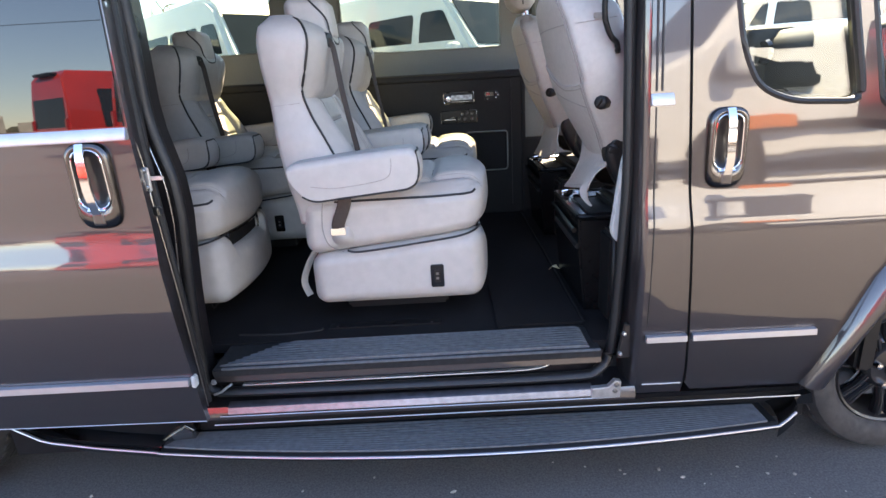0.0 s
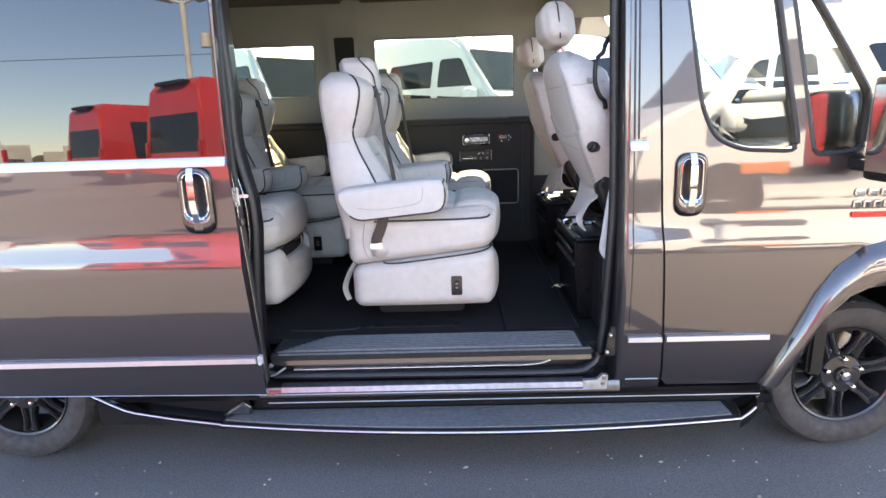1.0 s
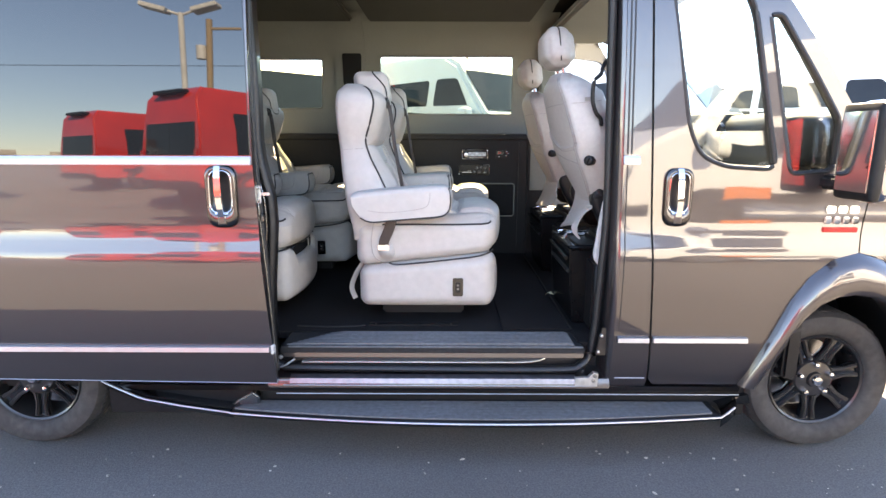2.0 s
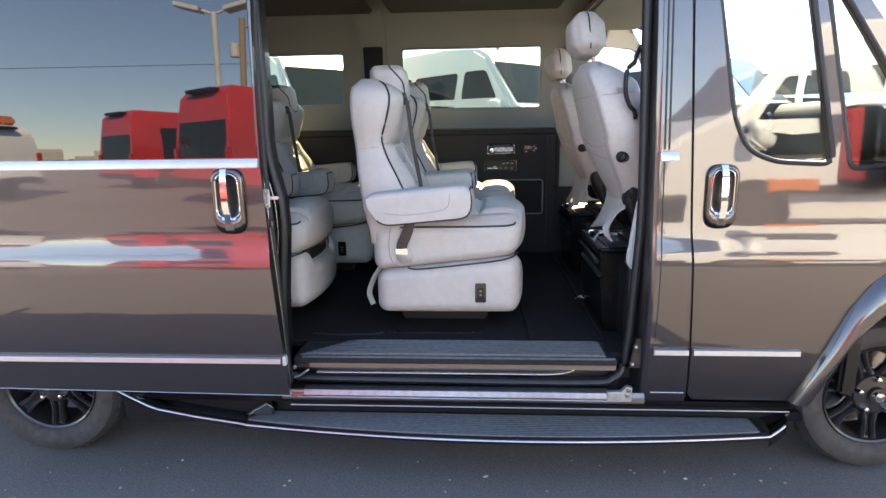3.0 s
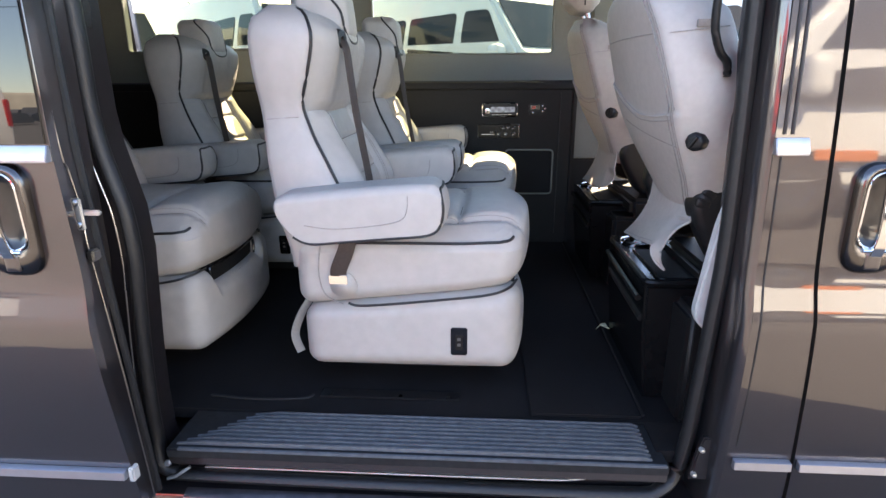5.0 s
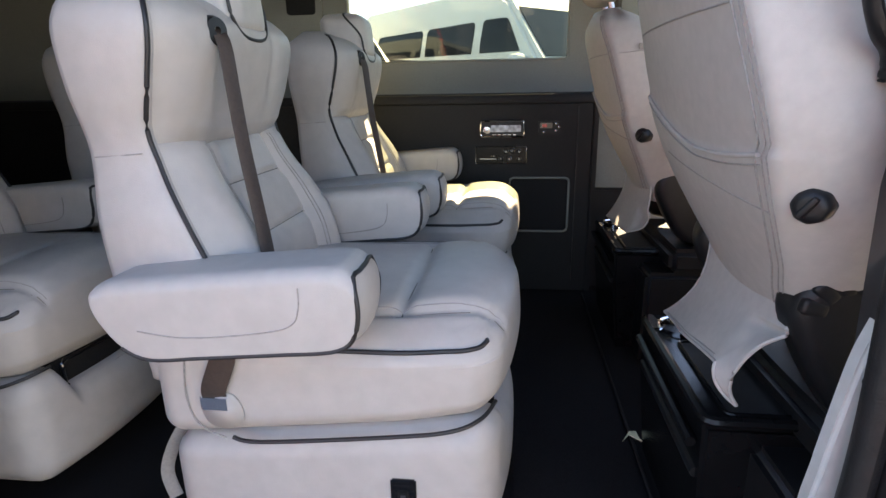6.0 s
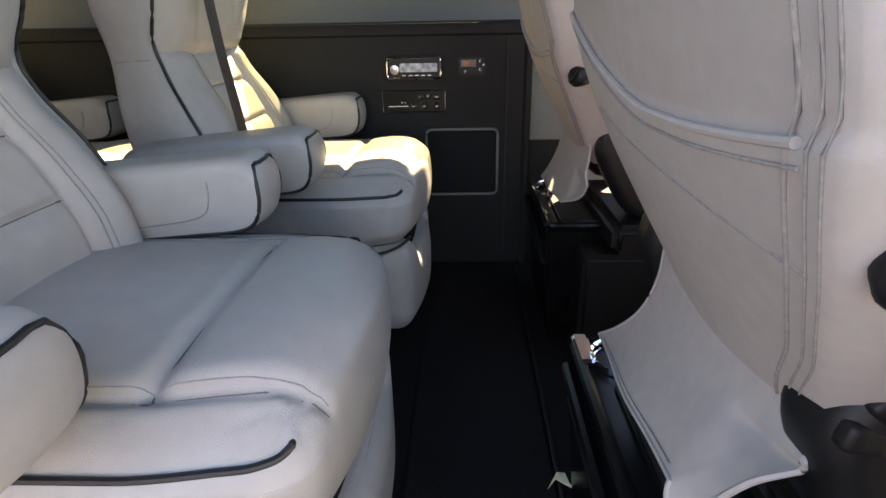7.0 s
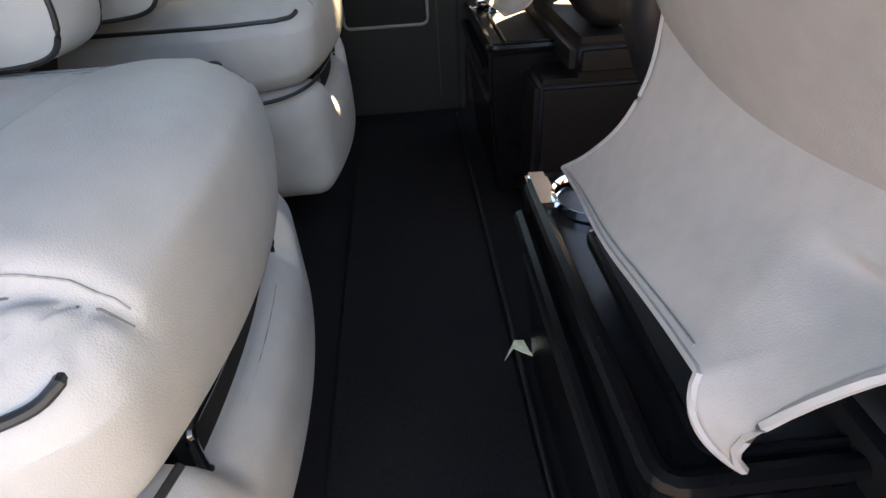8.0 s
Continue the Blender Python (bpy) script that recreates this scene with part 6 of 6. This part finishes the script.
white = parked_van("white_van", (-0.20, 9.40), -45, WHITE, "white high roof van parked at an angle on the lot", 2.70)
for k in (-4, -3, -2, -1, 1, 2, 3):
    copy_thing(white, Matrix.Translation((-0.20 + 3.6 * k, 9.40 - 0.05 * k, GROUND)) @ Matrix.Rotation(radians(-45), 4, 'Z'))
red = parked_van("red_van", (-3.96, -11.5), -58, RED, "bright red high roof van parked on the lot", 2.75)
copy_thing(red, Matrix.Translation((-8.5, -15.6, GROUND)) @ Matrix.Rotation(radians(-58), 4, 'Z'))
low = parked_van("white_cargo_van", (-13.0, -10.6), 188, WHITE, "low white cargo van with an orange roof box", 2.2, 4.8, False)
roof_box = part("roof_box", box(-2.0, 0.9, -0.8, 0.8, 2.18, 2.40, 0.06, 3), ORANGE, None, "orange roof box")
roof_box.parent = low
near_white = parked_van("white_van", (4.75, -5.3), 178, WHITE, "white high roof panel van with an orange side lamp", 2.70, 5.6, False)
lens = part("side_lamp", box(-0.28, 0.28, -0.012, 0.012, -0.07, 0.07, 0.008), ORANGE, None)
lens.parent = near_white
lens.location = (1.4, -1.012, 0.72)
copy_thing(white, Matrix.Translation((11.0, -5.6, GROUND)) @ Matrix.Rotation(radians(178), 4, 'Z'))

# light pole and utility pole behind the camera
lamp = thing("street_lamp", (-11.9, -24.0, GROUND), "tall white parking lot lamp with two flat heads", "lamp")
part("pole", tube([(-11.9, -24.0, GROUND), (-11.9, -24.0, 8.2)], 0.13, 12), POLE, lamp)
for s in (-1, 1):
    part("lamp_arm", tube([(-11.9, -24.0, 8.1), (-11.9 + s * 0.6, -24.0, 8.3)], 0.06, 8), POLE, lamp)
    b = box(-0.6, 0.6, -0.35, 0.35, -0.1, 0.1, 0.03)
    moved(b, Matrix.Translation((-11.9 + s * 1.15, -24.0, 8.42)) @ Matrix.Rotation(radians(-14 * s), 4, 'Y'))
    part("lamp_head", b, POLE, lamp)
util = thing("utility_pole", (-16.6, -38.0, GROUND), "weathered wooden utility pole with transformer and crossarm", "pole")
part("pole", tube([(-16.6, -38.0, GROUND), (-16.6, -38.0, 6.0), (-16.4, -38.0, 11.6)], 0.22, 12), WOOD, util)
part("crossarm", box(-16.5, -14.2, -38.1, -37.9, 10.9, 11.06, 0.02), WOOD, util)
part("transformer", lathe([(0.001, -0.5), (0.35, -0.45), (0.35, 0.45), (0.001, 0.5)], 16, Matrix.Translation((-17.05, -38.0, 9.4)) @ Matrix.Rotation(radians(90), 4, 'X')), POLE, util)
wire = thing("power_line", (-30, -60, 9.5), "thin dark overhead power line", "cable")
part("wire", tube([(-120, -60, 13.2), (-60, -60, 12.6), (0, -60, 12.5), (60, -60, 13.2)], 0.035, 6), RUBBER, wire)
for x in (-120, 60):
    part("pole", tube([(x, -60, GROUND), (x, -60, 13.4)], 0.16, 10), WOOD, wire)

# beyond the white vans: poles, a trailer and a bare tree
for x, h in ((-17.95, 7.4), (1.75, 8.6)):
    p = thing("utility_pole", (x, 45.0, GROUND), "weathered wooden utility pole with a crossarm, behind the vans", "pole", "utility poles")
    part("pole", tube([(x, 45.0, GROUND), (x + 0.05, 45.0, h)], 0.15, 10), WOOD, p)
    part("crossarm", box(x - 1.1, x + 1.1, 44.9, 45.0, h - 1.5, h - 1.36, 0.02), WOOD, p)
    for k in (-0.95, -0.4, 0.4, 0.95):
        part("insulator", lathe([(0.001, -0.12), (0.05, -0.08), (0.06, 0.0), (0.04, 0.08)], 10, Matrix.Translation((x + k, 44.95, h - 1.28)) @ Matrix.Rotation(radians(90), 4, 'X')), POLE, p)
trailer = thing("box_trailer", (-12.4, 28.0, GROUND), "maroon box trailer parked behind the white vans", "trailer")
part("body", box(-14.8, -10.8, 27.0, 29.2, GROUND + 0.75, 3.30, 0.06, 3), MAROON, trailer)
part("rear_frame", box(-10.83, -10.76, 26.98, 29.22, GROUND + 0.7, 3.32, 0.02), POLE, trailer)
part("bumper", box(-14.9, -10.7, 27.1, 29.1, GROUND + 0.55, GROUND + 0.75, 0.03), PLASTIC, trailer)
for x in (-13.4, -12.5):
    for y in (27.0, 29.2):
        part("tyre", lathe([(0.2, -0.1), (0.36, -0.1), (0.38, 0.0), (0.36, 0.1), (0.2, 0.1)], 24, Matrix.Translation((x, y, GROUND + 0.38))), TYRE, trailer)
rng = random.Random(12)
tree = thing("bare_tree", (-13.9, 31.0, GROUND), "leafless tree with thin drooping twigs", "tree")
trunk = part("trunk", tube(smooth_line([(-13.9, 31.0, GROUND), (-13.85, 31.0, 1.6), (-14.0, 31.05, 3.0), (-13.9, 31.0, 4.6)], 4), 0.14, 8), WOOD, tree)
twigs = None


def branch(start, way, length, r, depth):
    """A bent twig that forks."""
    global twigs
    pts = [start]
    for k in range(3):
        way = (way + Vector((rng.uniform(-0.3, 0.3), rng.uniform(-0.3, 0.3), rng.uniform(-0.25, 0.12)))).normalized()
        pts.append(pts[-1] + way * length / 3)
    twigs = tube(pts, r, 5, bm=twigs)
    if depth:
        for k in range(4):
            branch(pts[rng.choice((1, 2, 3))], (way + Vector((rng.uniform(-0.9, 0.9), rng.uniform(-0.9, 0.9), rng.uniform(-0.5, 0.5)))).normalized(), length * 0.62, r * 0.55, depth - 1)


for k in range(9):
    a = k * 0.72
    branch(Vector((-13.92, 31.0, 1.9 + 0.33 * k)), Vector((math.cos(a), math.sin(a), 0.75)).normalized(), 2.2, 0.05, 2)
part("branches", twigs, WOOD, tree)

# far rim of the lot: low buildings and brush, too many to count
rng = random.Random(4)
far = bmesh.new()
for k in range(150):
    a = rng.uniform(0, 2 * math.pi)
    d = rng.uniform(120, 210)
    w, hgt = rng.uniform(2, 12), rng.uniform(1.5, 6.5)
    b = box(-w, w, -4, 4, 0, hgt, 0.0)
    moved(b, Matrix.Translation((math.cos(a) * d, math.sin(a) * d, GROUND)) @ Matrix.Rotation(a + math.pi / 2, 4, 'Z'))
    far = join(far, b)
whole("distant_buildings", far, BUILDING, "low pale buildings along the far edge of the lot", "buildings", kind="stuff", smooth=False)
far = bmesh.new()
for k in range(260):
    a = rng.uniform(0, 2 * math.pi)
    d = rng.uniform(215, 260)
    b = bmesh.new()
    bmesh.ops.create_icosphere(b, subdivisions=2, radius=1)
    for v in b.verts:
        v.co *= 1 + 0.35 * noise.noise(v.co * 2.3 + Vector((k, 0, 0)))
    moved(b, Matrix.Translation((math.cos(a) * d, math.sin(a) * d, GROUND + 1)) @ Matrix.Diagonal((rng.uniform(3, 8), rng.uniform(3, 8), rng.uniform(1.5, 4), 1)))
    far = join(far, b)
whole("distant_trees", far, FOLIAGE, "distant bare tree line at the horizon", "trees", kind="stuff")

# rows of parked cars far across the lot
cars = bmesh.new()
shape = [(-2.2, 0.3), (-2.25, 0.8), (-2.0, 1.0), (-1.5, 1.5), (0.4, 1.55), (1.1, 1.05), (2.1, 0.9), (2.25, 0.35)]
for k in range(110):
    b = prism(shape, -0.9, 0.9)
    grow_by = rng.uniform(0.85, 1.35)
    moved(b, Matrix.Translation((-130 + 1.9 * k + rng.uniform(-0.4, 0.4), rng.choice((-58, -64, -72)), GROUND)) @ Matrix.Rotation(rng.choice((80, 100, 260)) * math.pi / 180, 4, 'Z') @ Matrix.Diagonal((1, 1, grow_by, 1)))
    cars = join(cars, b)
whole("distant_cars", cars, CARS, "rows of dark parked cars far across the lot", "cars", kind="stuff", smooth=False)

# grit on the asphalt
rng = random.Random(9)
grit = bmesh.new()
for k in range(420):
    x, y = rng.uniform(-2.6, 2.6), rng.uniform(-1.5, 0.1)
    s = rng.choice((0.002, 0.003, 0.003, 0.004, 0.006))
    b = bmesh.new()
    bmesh.ops.create_icosphere(b, subdivisions=1, radius=s)
    for v in b.verts:
        v.co *= 1 + 0.4 * noise.noise(v.co * 300 + Vector((k, 0, 0)))
        v.co.z *= 0.5
    moved(b, Matrix.Translation((x, y, GROUND + s * 0.3)) @ Matrix.Rotation(rng.uniform(0, 6), 4, 'Z') @ Matrix.Diagonal((rng.uniform(0.8, 2.2), 1, 1, 1)))
    grit = join(grit, b)
whole("grit", grit, DEBRIS, "pale grit and bits of leaf scattered on the asphalt", "grit", kind="stuff", smooth=False)
